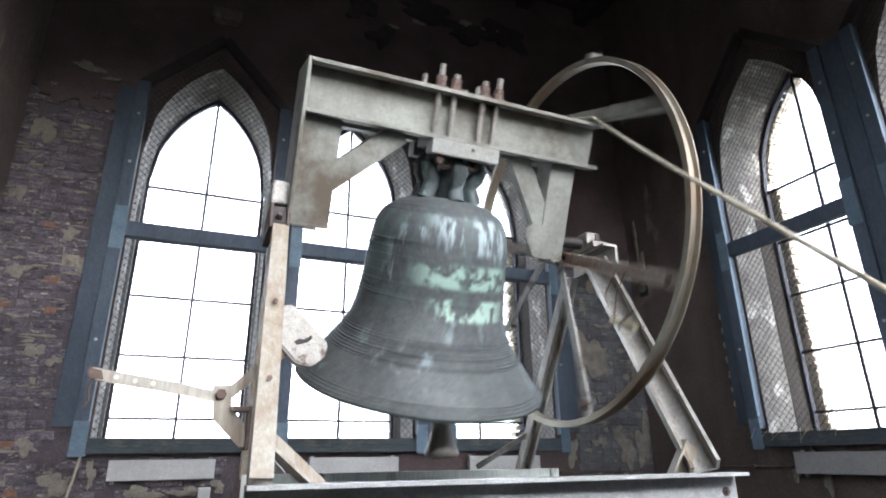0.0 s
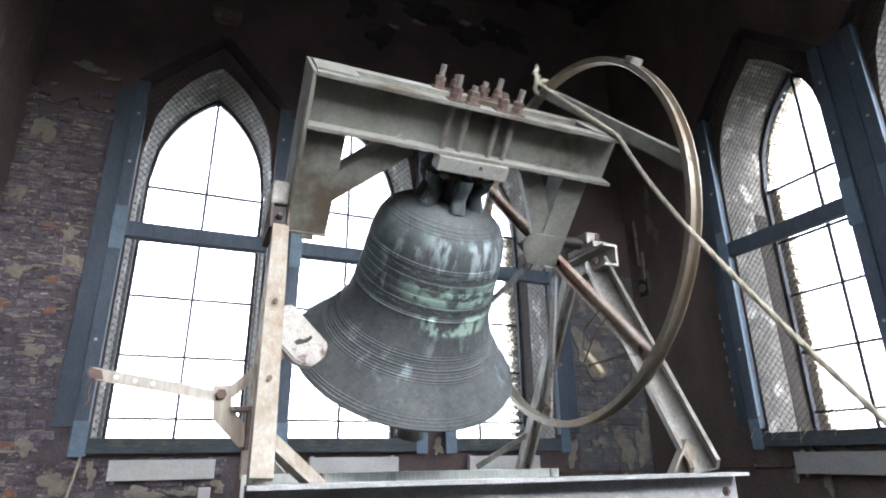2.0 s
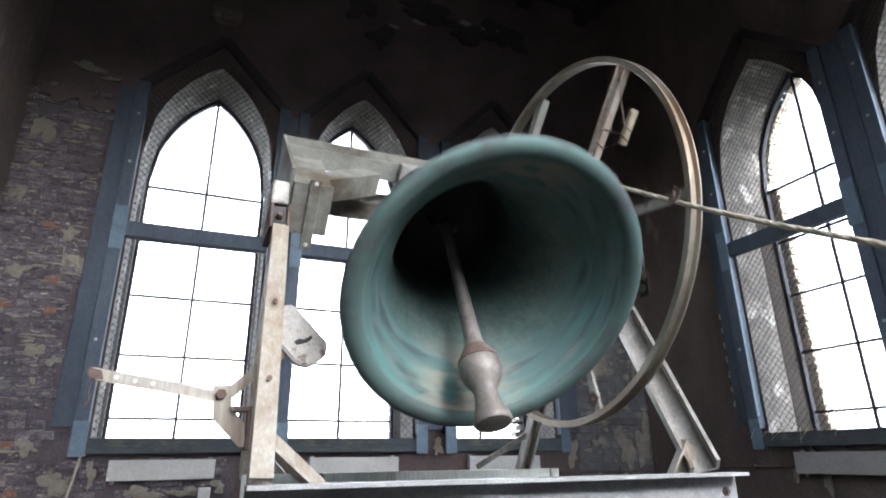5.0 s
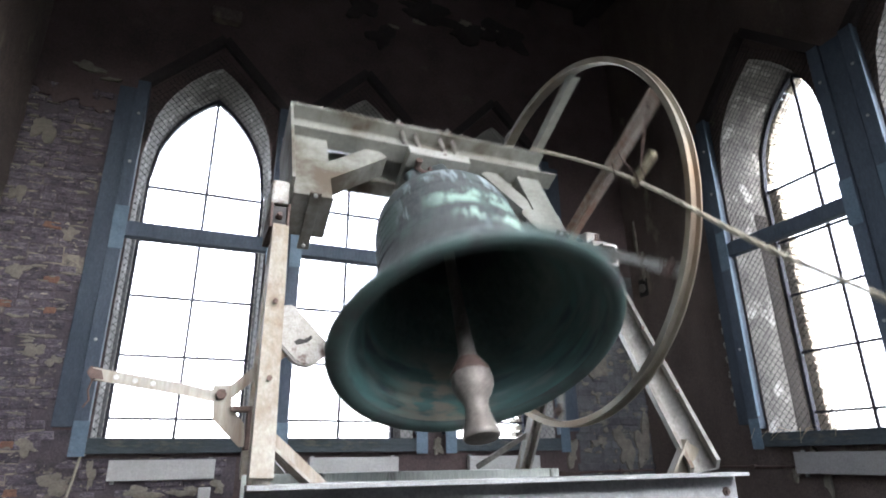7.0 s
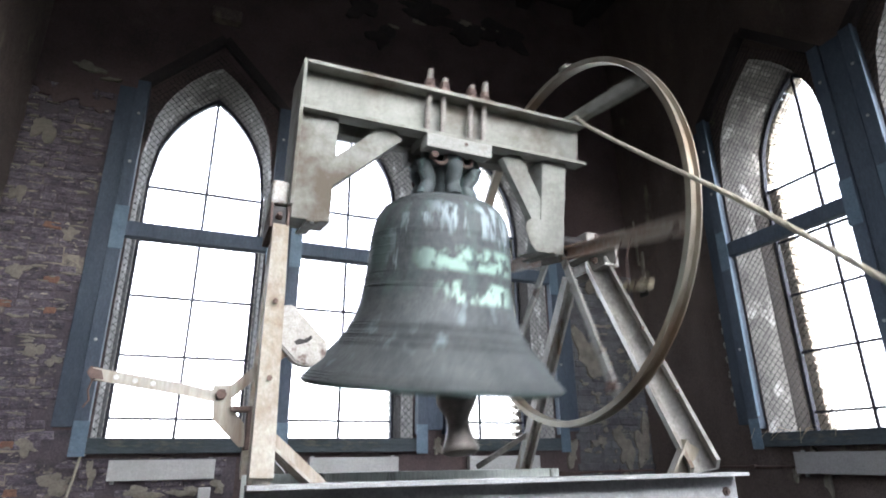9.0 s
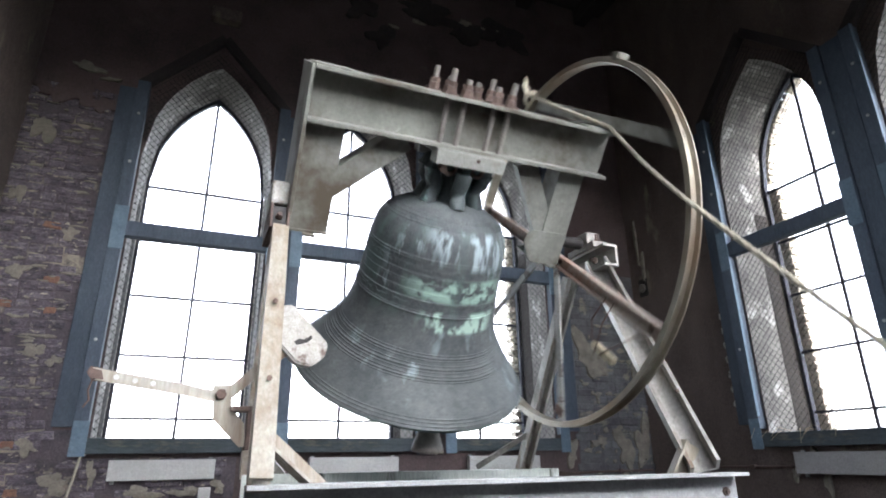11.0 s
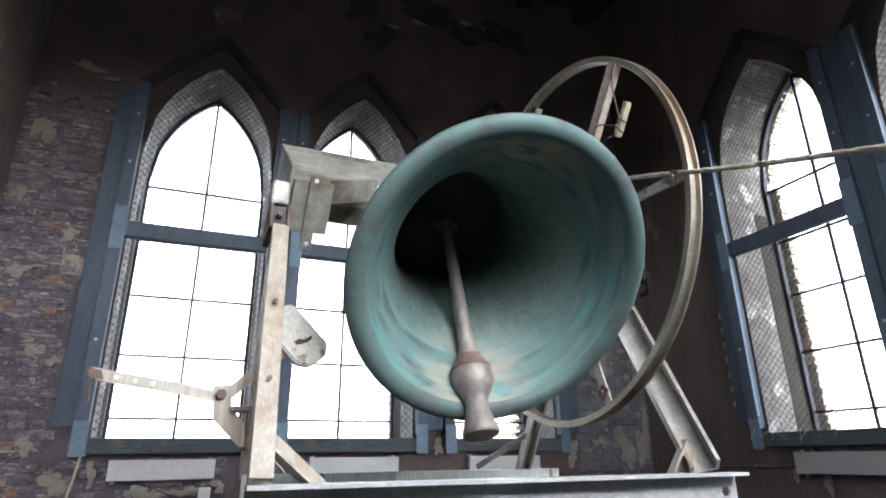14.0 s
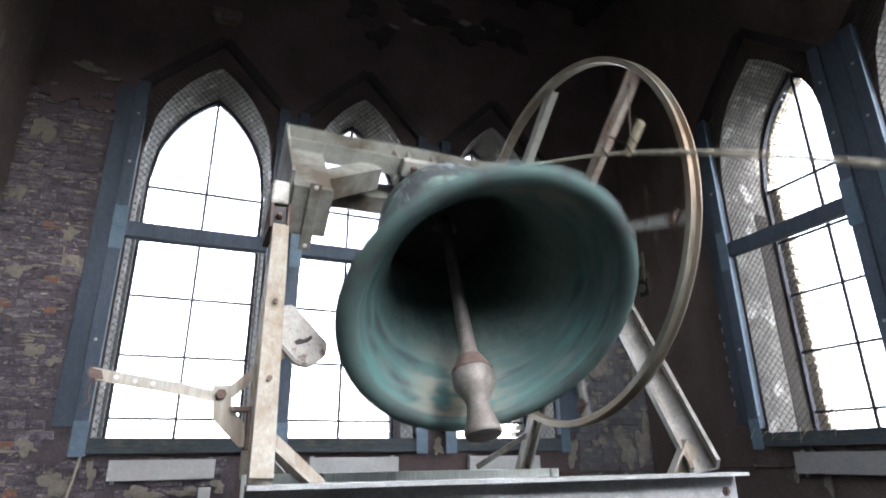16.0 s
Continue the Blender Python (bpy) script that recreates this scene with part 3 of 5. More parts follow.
for x, s in ((XL, 1), (XR, -1)):
    for y, sy in ((YN, 1), (YF, -1)):
        bm = bmesh.new()
        foot = Vector(((0.107 if sy > 0 else 0.160) if s > 0 else 1.212, y, ZB))
        head = Vector(((0.143 if sy > 0 else 0.150) if s > 0 else 1.238, YA - 0.06 * sy, ZA - (0.118 if s > 0 else 0.10)))
        if s > 0:
            extrude_section(bm, channel(0.052, 0.042, 0.008), foot, head, up=(1, 0, 0))
        else:
            back = Vector((-0.010 if sy > 0 else -0.046, 0.022, 0))
            extrude_section(bm, channel(0.074 if sy > 0 else 0.046, 0.050 if sy > 0 else 0.036, 0.009), foot + back, head + back, up=(-0.6 if sy > 0 else 0, -1, 0))
        part("leg", bm, RUSTY if s > 0 else LEG_STEEL, trestle, "worn white leg streaked with rust" if s > 0 else "pale grey steel channel leg")
        bm = bmesh.new()
        p = foot.lerp(head, 0.125) + Vector((0.004 if s > 0 else -0.050, 0, 0))
        q = Vector((0.258 if s > 0 else 1.10, y + 0.075, ZB - 0.04))
        if sy < 0:
            p = foot.lerp(head, 0.17) + Vector((0.03 if s > 0 else -0.06, 0, 0))
            q = Vector((0.30 if s > 0 else 0.98, y, ZB))
        extrude_section(bm, angle_iron(0.05 if s < 0 < sy else 0.036 if sy > 0 else 0.02, 0.03 if sy > 0 else 0.02, 0.006), p, q, up=(0, -sy, 0.4))
        part("knee_brace", bm, RUSTY if sy > 0 else LEG_STEEL, trestle, "rusty white-painted angle brace")
        for k in range(2):
            bm = bmesh.new()
            hexnut(bm, 0.006, 0.005, along(foot.lerp(head, 0.3 + 0.3 * k) + Vector((0.02 * s, -0.036 * sy, 0.01)), foot.lerp(head, 0.3 + 0.3 * k) + Vector((0.02 * s, -0.1 * sy, 0.01)))[0])
            part("rivet_or_lit_hole", bm, RUST, trestle)
    # cap of the end frame: a short channel on its side, the bearing and its bolts
    bm = bmesh.new()
    extrude_section(bm, channel(0.075, 0.055, 0.008), (x + 0.03 * (0 if s > 0 else 1), YA - 0.12, ZA - 0.075), (x + 0.03 * (0 if s > 0 else 1), YA + 0.12, ZA - 0.075), up=(-1, 0, 0))
    if s > 0:
        bm.clear()
        # solid dark block: the shade of the open recess is put into its colour
        box(bm, 0.137, YA - 0.066, ZA - 0.112, 0.182, YA + 0.066, ZA - 0.046, 0.002)
    cap = part("cap_channel", bm, GREASE_OR_SHADE if s > 0 else LEG_STEEL, trestle)
    if s > 0:
        for x0, z0, x1, z1 in ((0.133, -0.118, 0.140, -0.045), (0.178, -0.118, 0.185, -0.045), (0.141, -0.118, 0.177, -0.110)):
            bm = bmesh.new()
            box(bm, x0, YA - 0.086, ZA + z0, x1, YA + 0.086, ZA + z1, 0.002)
            part("cheek", bm, RUST, cap)
    bm = bmesh.new()
    if s > 0:
        box(bm, 0.131, YA - 0.080, ZA - 0.044, 0.179, YA + 0.080, ZA + 0.026, 0.009)
    else:
        box(bm, x - 0.03, YA - 0.075, ZA - 0.034, x + 0.03, YA + 0.075, ZA - 0.012, 0.003)
        box(bm, x - 0.028, YA - 0.04, ZA - 0.012, x + 0.028, YA + 0.04, ZA + 0.034, 0.008)
    block = part("bearing_block", bm, CHIPPED if s > 0 else IRON, trestle)
    for dy in (-0.058, 0.058):
        if s > 0:
            continue
        bm = bmesh.new()
        tube(bm, [(x, YA + dy, ZA - 0.012), (x, YA + dy, ZA + 0.018)], 0.006, 8)
        hexnut(bm, 0.011, 0.011, pose(x, YA + dy, ZA - 0.012))
        part("bolt", bm, RUST, block)
    bm = bmesh.new()
    if s > 0:
        hexnut(bm, 0.010, 0.010, pose(x + 0.008, YA - 0.066, ZA - 0.078, 90))
        tube(bm, [(x + 0.008, YA - 0.076, ZA - 0.078), (x + 0.008, YA - 0.09, ZA - 0.078)], 0.006, 8)
    else:
        hexnut(bm, 0.012, 0.01, along((x - 0.006, YA - 0.05, ZA - 0.075), (x - 0.1, YA - 0.05, ZA - 0.075))[0])
        tube(bm, [(x - 0.004, YA - 0.05, ZA - 0.075), (x - 0.03, YA - 0.05, ZA - 0.075)], 0.006, 8)
    part("bolt", bm, RUST, trestle)


# ---- hammer on its lever, beside the left end frame ----
def outline_plate(bm, pts, y0, y1):
    """A plate with the outline pts in x, z, between two depths, with softened edges."""
    lo = [bm.verts.new((x, y0, z)) for x, z in pts]
    hi = [bm.verts.new((x, y1, z)) for x, z in pts]
    n = len(pts)
    f0 = bm.faces.new(lo)
    f1 = bm.faces.new(list(reversed(hi)))
    for k in range(n):
        bm.faces.new((lo[k], hi[k], hi[(k + 1) % n], lo[(k + 1) % n]))
    bmesh.ops.recalc_face_normals(bm, faces=bm.faces)
    bmesh.ops.bevel(bm, geom=list(f0.edges) + list(f1.edges), offset=min(0.005, abs(y1 - y0) * 0.3), segments=2, affect="EDGES")


def rounded(pts, r, n=4):
    out = []
    for i, p in enumerate(pts):
        a, b, c = Vector(pts[i - 1]), Vector(p), Vector(pts[(i + 1) % len(pts)])
        s = b + (a - b).normalized() * r
        e = b + (c - b).normalized() * r
        for k in range(n + 1):
            u = k / n
            out.append(tuple((1 - u) ** 2 * s + 2 * u * (1 - u) * b + u * u * e))
    return out


YH = 1.42
hammer = empty("bell_hammer", pose(0, YH, ZC))
tagged(hammer, "rusty white hammer on a drilled steel lever beside the bell", "bell hammer")
bm = bmesh.new()
outline_plate(bm, rounded([(0.163, 0.345), (0.196, 0.352), (0.286, 0.262), (0.280, 0.230), (0.247, 0.205), (0.212, 0.211), (0.160, 0.264)], 0.011), -0.020, 0.022)
head = part("hammer_head", bm, CHIPPED, hammer, "chipped white-painted flat hammer head")
bm = bmesh.new()
outline_plate(bm, [(0.204, 0.262), (0.216, 0.270), (0.226, 0.268), (0.243, 0.279), (0.246, 0.272), (0.236, 0.262), (0.222, 0.257), (0.210, 0.254)], -0.0212, -0.0195)
part("scuff", bm, GREASE_OR_SHADE, head, "dark greasy scuff")
bm = bmesh.new()
arm = [(-0.197, 0.173), (-0.118, 0.161), (-0.03, 0.148), (0.025, 0.136), (0.052, 0.133), (0.075, 0.142), (0.119, 0.184), (0.19, 0.245)]
top = [(x - 0.004, z + 0.013) for x, z in arm]
bot = [(x + 0.004, z - 0.013) for x, z in arm]
vt = [[bm.verts.new((x, y, z)) for x, z in top] for y in (-0.005, 0.005)]
vb = [[bm.verts.new((x, y, z)) for x, z in bot] for y in (-0.005, 0.005)]
for k in range(len(arm) - 1):
    bm.faces.new((vt[0][k], vb[0][k], vb[0][k + 1], vt[0][k + 1]))
    bm.faces.new((vt[1][k + 1], vb[1][k + 1], vb[1][k], vt[1][k]))
    bm.faces.new((vt[0][k], vt[0][k + 1], vt[1][k + 1], vt[1][k]))
    bm.faces.new((vb[0][k + 1], vb[0][k], vb[1][k], vb[1][k + 1]))
for k in (0, len(arm) - 1):
    bm.faces.new((vt[0][k], vt[1][k], vb[1][k], vb[0][k]))
lever = part("lever", bm, RUSTY, hammer, "flat white lever, rusty at its end")
# drilled holes as white discs, the bright background behind them put in as colour
for x, z in ((-0.155, 0.167), (-0.118, 0.161), (-0.083, 0.156)):
    bm = bmesh.new()
    lathe(bm, [(0.0055, 0), (0.0045, 0.0012), (0, 0.0012)], 12, pose(x, -0.0052, z, 90))
    part("hole", bm, WHITE, lever)
bm = bmesh.new()
outline_plate(bm, [(-0.211, 0.176), (-0.205, 0.189), (-0.180, 0.184), (-0.172, 0.157), (-0.200, 0.159)], -0.0065, 0.0065)
part("end_boss", bm, RUST, lever)
bm = bmesh.new()
tube(bm, [(-0.197, 0, 0.165), (-0.203, 0.002, 0.14), (-0.198, 0.0, 0.12), (-0.207, 0.001, 0.105)], 0.0019, 8)
part("hook", bm, RUST, hammer)
bm = bmesh.new()
outline_plate(bm, [(0.037, 0.157), (0.075, 0.158), (0.081, 0.109), (0.111, 0.075), (0.117, 0.028), (0.104, 0.026), (0.045, 0.084)], -0.012, -0.006)
part("bracket", bm, RUSTY, hammer, "stained cream steel bracket")
bm = bmesh.new()
box(bm, 0.078, -0.026, 0.101, 0.124, 0.030, 0.112, 0.002)
box(bm, 0.115, -0.026, 0.02, 0.124, 0.030, 0.1005, 0.002)
part("bracket_angle", bm, RUST, hammer)
bm = bmesh.new()
hexnut(bm, 0.012, 0.010, pose(0.056, -0.012, 0.137, 90))
part("bolt", bm, RUST, hammer)


# ---- the swinging bell ----
bell = empty("swinging_bell", pose(0, YA, ZA))
tagged(bell, "patinated green bronze bell hung from a grey steel headstock", "bell")
XC = 0.669
X0, X1, BT, BB, BY = 0.19, 1.140, 0.398, 0.250, 0.110
for s in (-1, 1):
    bm = bmesh.new()
    extrude_section(bm, channel(BT - BB, BY - 0.045, 0.010), (X0, s * 0.045, (BT + BB) / 2), (X1, s * 0.045, (BT + BB) / 2), up=(0, s, 0))
    part("headstock_channel", bm, STEEL, bell)
for x0, x1 in ((X0 + 0.001, X0 + 0.115), (X1 - 0.10, X1 - 0.012)):
    bm = bmesh.new()
    box(bm, x0, -0.075, BT - 0.004, x1, 0.075, BT + 0.005, 0.002)
    part("tie_plate", bm, STEEL, bell)
bm = bmesh.new()
box(bm, X0 - 0.011, -BY, -0.03, X0 - 0.001, BY, BT, 0.002)
part("end_plate", bm, STEEL, bell)
for x0, x1 in ((X0, X0 + 0.107), (0.990, 1.080)):
    bm = bmesh.new()
    extrude_section(bm, channel(x1 - x0, 0.085, 0.009), ((x0 + x1) / 2, -0.075, -0.055), ((x0 + x1) / 2, -0.075, BB), up=(0, 1, 0))
    part("arm", bm, STEEL, bell)
    bm = bmesh.new()
    box(bm, x0 - 0.002, -0.080, -0.0625, x1 + 0.002, 0.070, -0.0555, 0.002)
    part("foot_plate", bm, STEEL, bell)
    bm = bmesh.new()
    box(bm, x0 + 0.04, -0.095, -0.070, x0 + 0.073, 0.115, -0.063, 0.002)
    strap = part("strap", bm, STEEL, bell)
    # white discs painted for the light showing through the strap's two holes
    for dy in (-0.085, 0.10):
        bm = bmesh.new()
        lathe(bm, [(0, 0), (0.0065, 0), (0.006, 0.002), (0, 0.003)], 12, pose(x0 + 0.057, dy, -0.070, 180))
        part("rivet_or_lit_hole", bm, WHITE, strap)
for xa, xb, za in ((X0 + 0.066, X0 + 0.285, 0.055), (0.995, 0.870, 0.045)):
    bm = bmesh.new()
    extrude_section(bm, channel(0.066, 0.075 if xa < 0.6 else 0.035, 0.008), (xa, -0.070, za), (xb, -0.070, BB), up=(0, 1, 0))
    part("arm_brace", bm, STEEL, bell)
bm = bmesh.new()
outline_plate(bm, rounded([(0.945, 0.045), (0.925, 0.01), (0.965, -0.065), (1.075, -0.065), (1.080, 0.045)], 0.02), -0.081, -0.0755)
part("gusset", bm, STEEL, bell)
for x0, x1 in ((X0 - 0.03, X0 + 0.1), (1.02, XR + 0.04)):
    bm = bmesh.new()
    tube(bm, [(x0, 0, 0), (x1, 0, 0)], 0.02, 16)
    part("gudgeon", bm, GREASE_OR_SHADE, bell)


OUTLINE = ((-0.512, 0.374), (-0.510, 0.385), (-0.505, 0.393), (-0.497, 0.396), (-0.47, 0.371), (-0.43, 0.337), (-0.39, 0.301), (-0.35, 0.271), (-0.31, 0.252), (-0.26, 0.238), (-0.20, 0.2295), (-0.12, 0.2235), (-0.04, 0.2165), (0.0, 0.208), (0.022, 0.195), (0.045, 0.173), (0.066, 0.135), (0.078, 0.09), (0.082, 0.0))
# raised lines cast round the bell: height, how far proud, half width
LINES = ((-0.489, 0.0022, 0.0022), (-0.481, 0.0016, 0.0018), (-0.474, 0.0016, 0.0018), (-0.396, 0.0016, 0.0018), (-0.390, 0.0026, 0.0028), (-0.383, 0.0016, 0.0018), (-0.374, 0.0016, 0.0018), (-0.367, 0.003, 0.0035), (-0.359, 0.0016, 0.0018), (-0.347, 0.0016, 0.0018), (-0.340, 0.0026, 0.003), (-0.332, 0.0016, 0.0018), (-0.224, 0.003, 0.003), (-0.216, 0.0014, 0.0014), (-0.184, 0.0016, 0.0016), (-0.158, 0.001, 0.0012), (-0.132, 0.001, 0.0012), (-0.109, 0.0016, 0.0016), (-0.070, 0.0016, 0.0016), (-0.062, 0.0022, 0.0022), (0.030, 0.0022, 0.0022), (0.037, 0.0016, 0.0016), (0.045, 0.0022, 0.0022), (0.054, 0.0016, 0.0016))


def outline(z):
    """The bell's outer radius at a height."""
    for (za, ra), (zb, rb) in zip(OUTLINE, OUTLINE[1:]):
        if za <= z <= zb:
            return ra + (rb - ra) * (z - za) / (zb - za)
    return OUTLINE[0][1]


def smooth_outline(z):
    return sum(outline(min(0.0815, max(-0.512, z + d))) for d in (-0.012, -0.006, 0.0, 0.006, 0.012)) / 5 if -0.48 < z < 0.06 else outline(z)


heights = sorted({z for z, _ in OUTLINE} | {-0.46 + 0.02 * k for k in range(27)})
heights = [z for z in heights if all(abs(z - c) > w + 0.001 for c, _, w in LINES)]
body = [(0.346, -0.498), (0.352, -0.506), (0.362, -0.511)] + [(smooth_outline(z), z) for z in heights]
for c, h, w in LINES:
    body += [(smooth_outline(c - w), c - w), (smooth_outline(c) + h, c - w * 0.4), (smooth_outline(c) + h, c + w * 0.4), (smooth_outline(c + w), c + w)]
body = body[:3] + sorted(body[3:], key=lambda p: p[1])
inside = [(0.346, -0.498), (0.340, -0.490), (0.332, -0.478), (0.322, -0.468), (0.322, -0.455), (0.312, -0.440), (0.299, -0.430), (0.297, -0.418), (0.276, -0.390), (0.246, -0.34), (0.226, -0.28), (0.209, -0.21), (0.199, -0.13), (0.192, -0.05), (0.180, 0.0), (0.155, 0.028), (0.12, 0.045), (0.07, 0.054), (0, 0.056)]
bm = bmesh.new()
lathe(bm, body, 112, pose(XC, 0, 0))
part("bell_body", bm, BELL_BRONZE, bell, "dark bronze with pale green streaks and patina", smooth=True)
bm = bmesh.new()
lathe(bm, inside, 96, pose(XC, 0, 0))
part("bell_inside", bm, LINING, bell, "blue-green verdigris inside of the bell, crown darkened for shade", smooth=True, crease=80)
# ornamental friezes: small raised scrolls, too fine to pick apart
for z, r in ((-0.090, outline(-0.090)), (-0.200, outline(-0.200))):
    rnd = random.Random(int(-z * 1000))
    bm = bmesh.new()
    for k in range(330):
        a = k * math.tau / 330
        p = (XC + r * math.cos(a), r * math.sin(a), z + rnd.uniform(-0.008, 0.008))
        m = Matrix.Translation(p) @ pose(0, 0, 0, rnd.uniform(-90, 90), 0, math.degrees(a)) @ Matrix.Diagonal((0.0018, rnd.uniform(0.0016, 0.0036), rnd.uniform(0.0028, 0.0062), 1))
        bmesh.ops.create_icosphere(bm, subdivisions=1, radius=1, matrix=m)
    tagged(part("frieze", bm, BELL_BRONZE, bell, "band of raised scroll ornament"), kind="stuff")
# the worn inscription: plain raised bars
rnd = random.Random(5)
for z in (-0.121, -0.145, -0.171):
    bm = bmesh.new()
    a = -2.55
    while a < -0.75:
        w = rnd.uniform(0.02, 0.05)
        r = outline(z)
        c = a + w / 2
        box(bm, -0.0006, -r * w / 2, -0.0065, 0.0006, r * w / 2, 0.0065, 0.0, Matrix.Translation((XC + r * math.cos(c), r * math.sin(c), z)) @ pose(0, 0, 0, 0, 0, math.degrees(c)))
        a += w + rnd.choice((0.012, 0.014, 0.04))
    tagged(part("inscription_line", bm, BELL_BRONZE, bell, "worn unreadable raised inscription"), kind="stuff")
bm = bmesh.new()
box(bm, XC - 0.110, 0.062, BB - 0.046, XC + 0.110, 0.118, BB - 0.002, 0.004)
part("clamp_plate", bm, CLAMP, bell, "white-painted clamp plate")
bm = bmesh.new()
box(bm, XC - 0.105, -0.050, BB - 0.020, XC + 0.105, 0.050, BB + 0.012, 0.003)
part("packing_plate", bm, STEEL, bell)
for dx, r in ((-0.045, 0.022), (0.045, 0.018)):
    bm = bmesh.new()
    tube(bm, [(XC + dx + r * math.cos(a), -0.070, BB - 0.055 + r * math.sin(a)) for a in [k * math.tau / 16 for k in range(17)]], 0.007, 8)
    part("hanger_ring", bm, RUST, bell, smooth=True, crease=60)
bm = bmesh.new()
box(bm, XC - 0.110, -0.118, BB - 0.046, XC + 0.110, -0.062, BB - 0.002, 0.004)
clamp = part("clamp_plate", bm, CLAMP, bell, "white-painted clamp plate")
bm = bmesh.new()
lathe(bm, [(0.006, 0), (0.006, 0.002), (0, 0.002)], 12, pose(XC + 0.02, -0.118, BB - 0.018, 90))
part("bolt_hole", bm, RUST, clamp)
for deg in (205, 270, 335, 25, 155):
    a = radians(deg)
    bm = bmesh.new()
    tube(bm, [(XC + math.cos(a) * q, math.sin(a) * q, z) for q, z in ((0.092, 0.070), (0.080, 0.098), (0.072, 0.118), (0.074, 0.136), (0.090 if deg != 270 else 0.084, 0.158), (0.096 if deg != 270 else 0.086, 0.176), (0.086 if deg != 270 else 0.076, 0.193), (0.05, 0.202), (0.02, 0.203))], 0.025, 12)
    part("canon_loop", bm, BRONZE, bell, smooth=True, crease=60)
bm = bmesh.new()
tube(bm, [(XC, 0, 0.07), (XC, 0, 0.203)], 0.038, 14)
part("crown_post", bm, BRONZE, bell, smooth=True)
bm = bmesh.new()
tube(bm, [(XC - 0.075, -0.105, 0.190), (XC - 0.075, -0.07, 0.190)], 0.009, 10)
hexnut(bm, 0.013, 0.010, pose(XC - 0.075, -0.095, 0.190, 90))
part("crown_bolt", bm, RUST, bell)
for s in (-1, 1):
    for dx in (-0.100, -0.050, 0.045, 0.092):
        bm = bmesh.new()
        tall = 0.072 if dx in (-0.100, 0.092) else 0.052
        tube(bm, [(XC + dx, s * 0.082, BB - 0.03), (XC + dx, s * 0.082, BT + tall)], 0.0085, 10)
        rod = part("hanger_rod", bm, IRON, bell)
        bm = bmesh.new()
        box(bm, XC + dx - 0.021, s * 0.082 - 0.021, BT + 0.001, XC + dx + 0.021, s * 0.082 + 0.021, BT + 0.006)
        hexnut(bm, 0.0165, 0.017, pose(XC + dx, s * 0.082, BT + 0.006, 0, 0, dx * 300))
        hexnut(bm, 0.0165, 0.014, pose(XC + dx, s * 0.082, BT + 0.024, 0, 0, 20 + dx * 500))
        part("nut", bm, RUST, rod)

# the wheel on the far end of the headstock
XW, RW = 1.106, 0.607
wheel = part("wheel", bmesh.new(), RIM_STEEL, bell)
bm = bmesh.new()
n = 128
sec = [(-0.019, -0.004), (-0.015, -0.006), (0.015, -0.006), (0.019, -0.004), (0.019, 0.014), (0.014, 0.014), (0.011, 0.002), (-0.011, 0.002), (-0.014, 0.014), (-0.019, 0.014)]
rings = [[bm.verts.new((XW + dx, (RW + dr) * math.cos(k * math.tau / n), (RW + dr) * math.sin(k * math.tau / n))) for dx, dr in sec] for k in range(n)]
for k in range(n):
    a, b = rings[k], rings[(k + 1) % n]
    for q in range(len(sec)):
        bm.faces.new((a[q], b[q], b[(q + 1) % len(sec)], a[(q + 1) % len(sec)]))
part("rim", bm, RIM_STEEL, wheel, "worn steel wheel rim, rust and brown reflections in its colour")
SPOKES = (("cross_channel", (XW, -0.424, 0.425), (XW, 0.424, 0.425), channel(0.040, 0.030, 0.006), STEEL),
          ("spoke", (XW, -0.60, -0.055), (XW, -0.02, -0.055), channel(0.042, 0.024, 0.006), RUSTY_STEEL),
          ("spoke", (XW, 0.60, -0.055), (XW, 0.02, -0.055), channel(0.042, 0.024, 0.006), RUSTY_STEEL),
          ("spoke", (XW - 0.012, -0.03, -0.04), (XW - 0.012, -0.335, -0.50), flat(0.028, 0.007), CHIPPED),
          ("spoke", (XW - 0.012, 0.03, -0.04), (XW - 0.012, 0.335, -0.50), flat(0.028, 0.007), CHIPPED))
for nm, a, b, sect, mt in SPOKES:
    bm = bmesh.new()
    extrude_section(bm, sect, a, b, up=(1, 0, 0) if nm == "cross_channel" else (-1, 0, 0))
    sp = part(nm, bm, mt, wheel)
    if nm == "spoke":
        a, b = Vector(a), Vector(b)
        for u in ((0.07, 0.93) if a.y ** 2 > b.y ** 2 else (0.94,)):
            p = a.lerp(b, u) + Vector((-0.008 if sect[0][1] < 0 else 0.0, 0, 0))
            bm = bmesh.new()
            box(bm, p.x - 0.005, p.y - 0.02, p.z - 0.014, p.x + 0.002, p.y + 0.02, p.z + 0.014, 0.0015)
            hexnut(bm, 0.010, 0.008, along(p - Vector((0.005, 0, 0)), p - Vector((0.1, 0, 0)))[0])
            part("bolt", bm, RUST, sp)
bm = bmesh.new()
box(bm, XW - 0.03, -0.06, -0.085, XW - 0.018, 0.06, 0.03, 0.004)
hexnut(bm, 0.012, 0.01, along((XW - 0.03, -0.035, -0.05), (XW - 0.1, -0.035, -0.05))[0])
hexnut(bm, 0.012, 0.01, along((XW - 0.03, 0.035, -0.05), (XW - 0.1, 0.035, -0.05))[0])
part("hub_plate", bm, STEEL, wheel)
bm = bmesh.new()
box(bm, XW - 0.02, -0.055, RW + 0.004, XW + 0.02, -0.02, RW + 0.03, 0.003)
part("rim_clip", bm, STEEL, wheel)
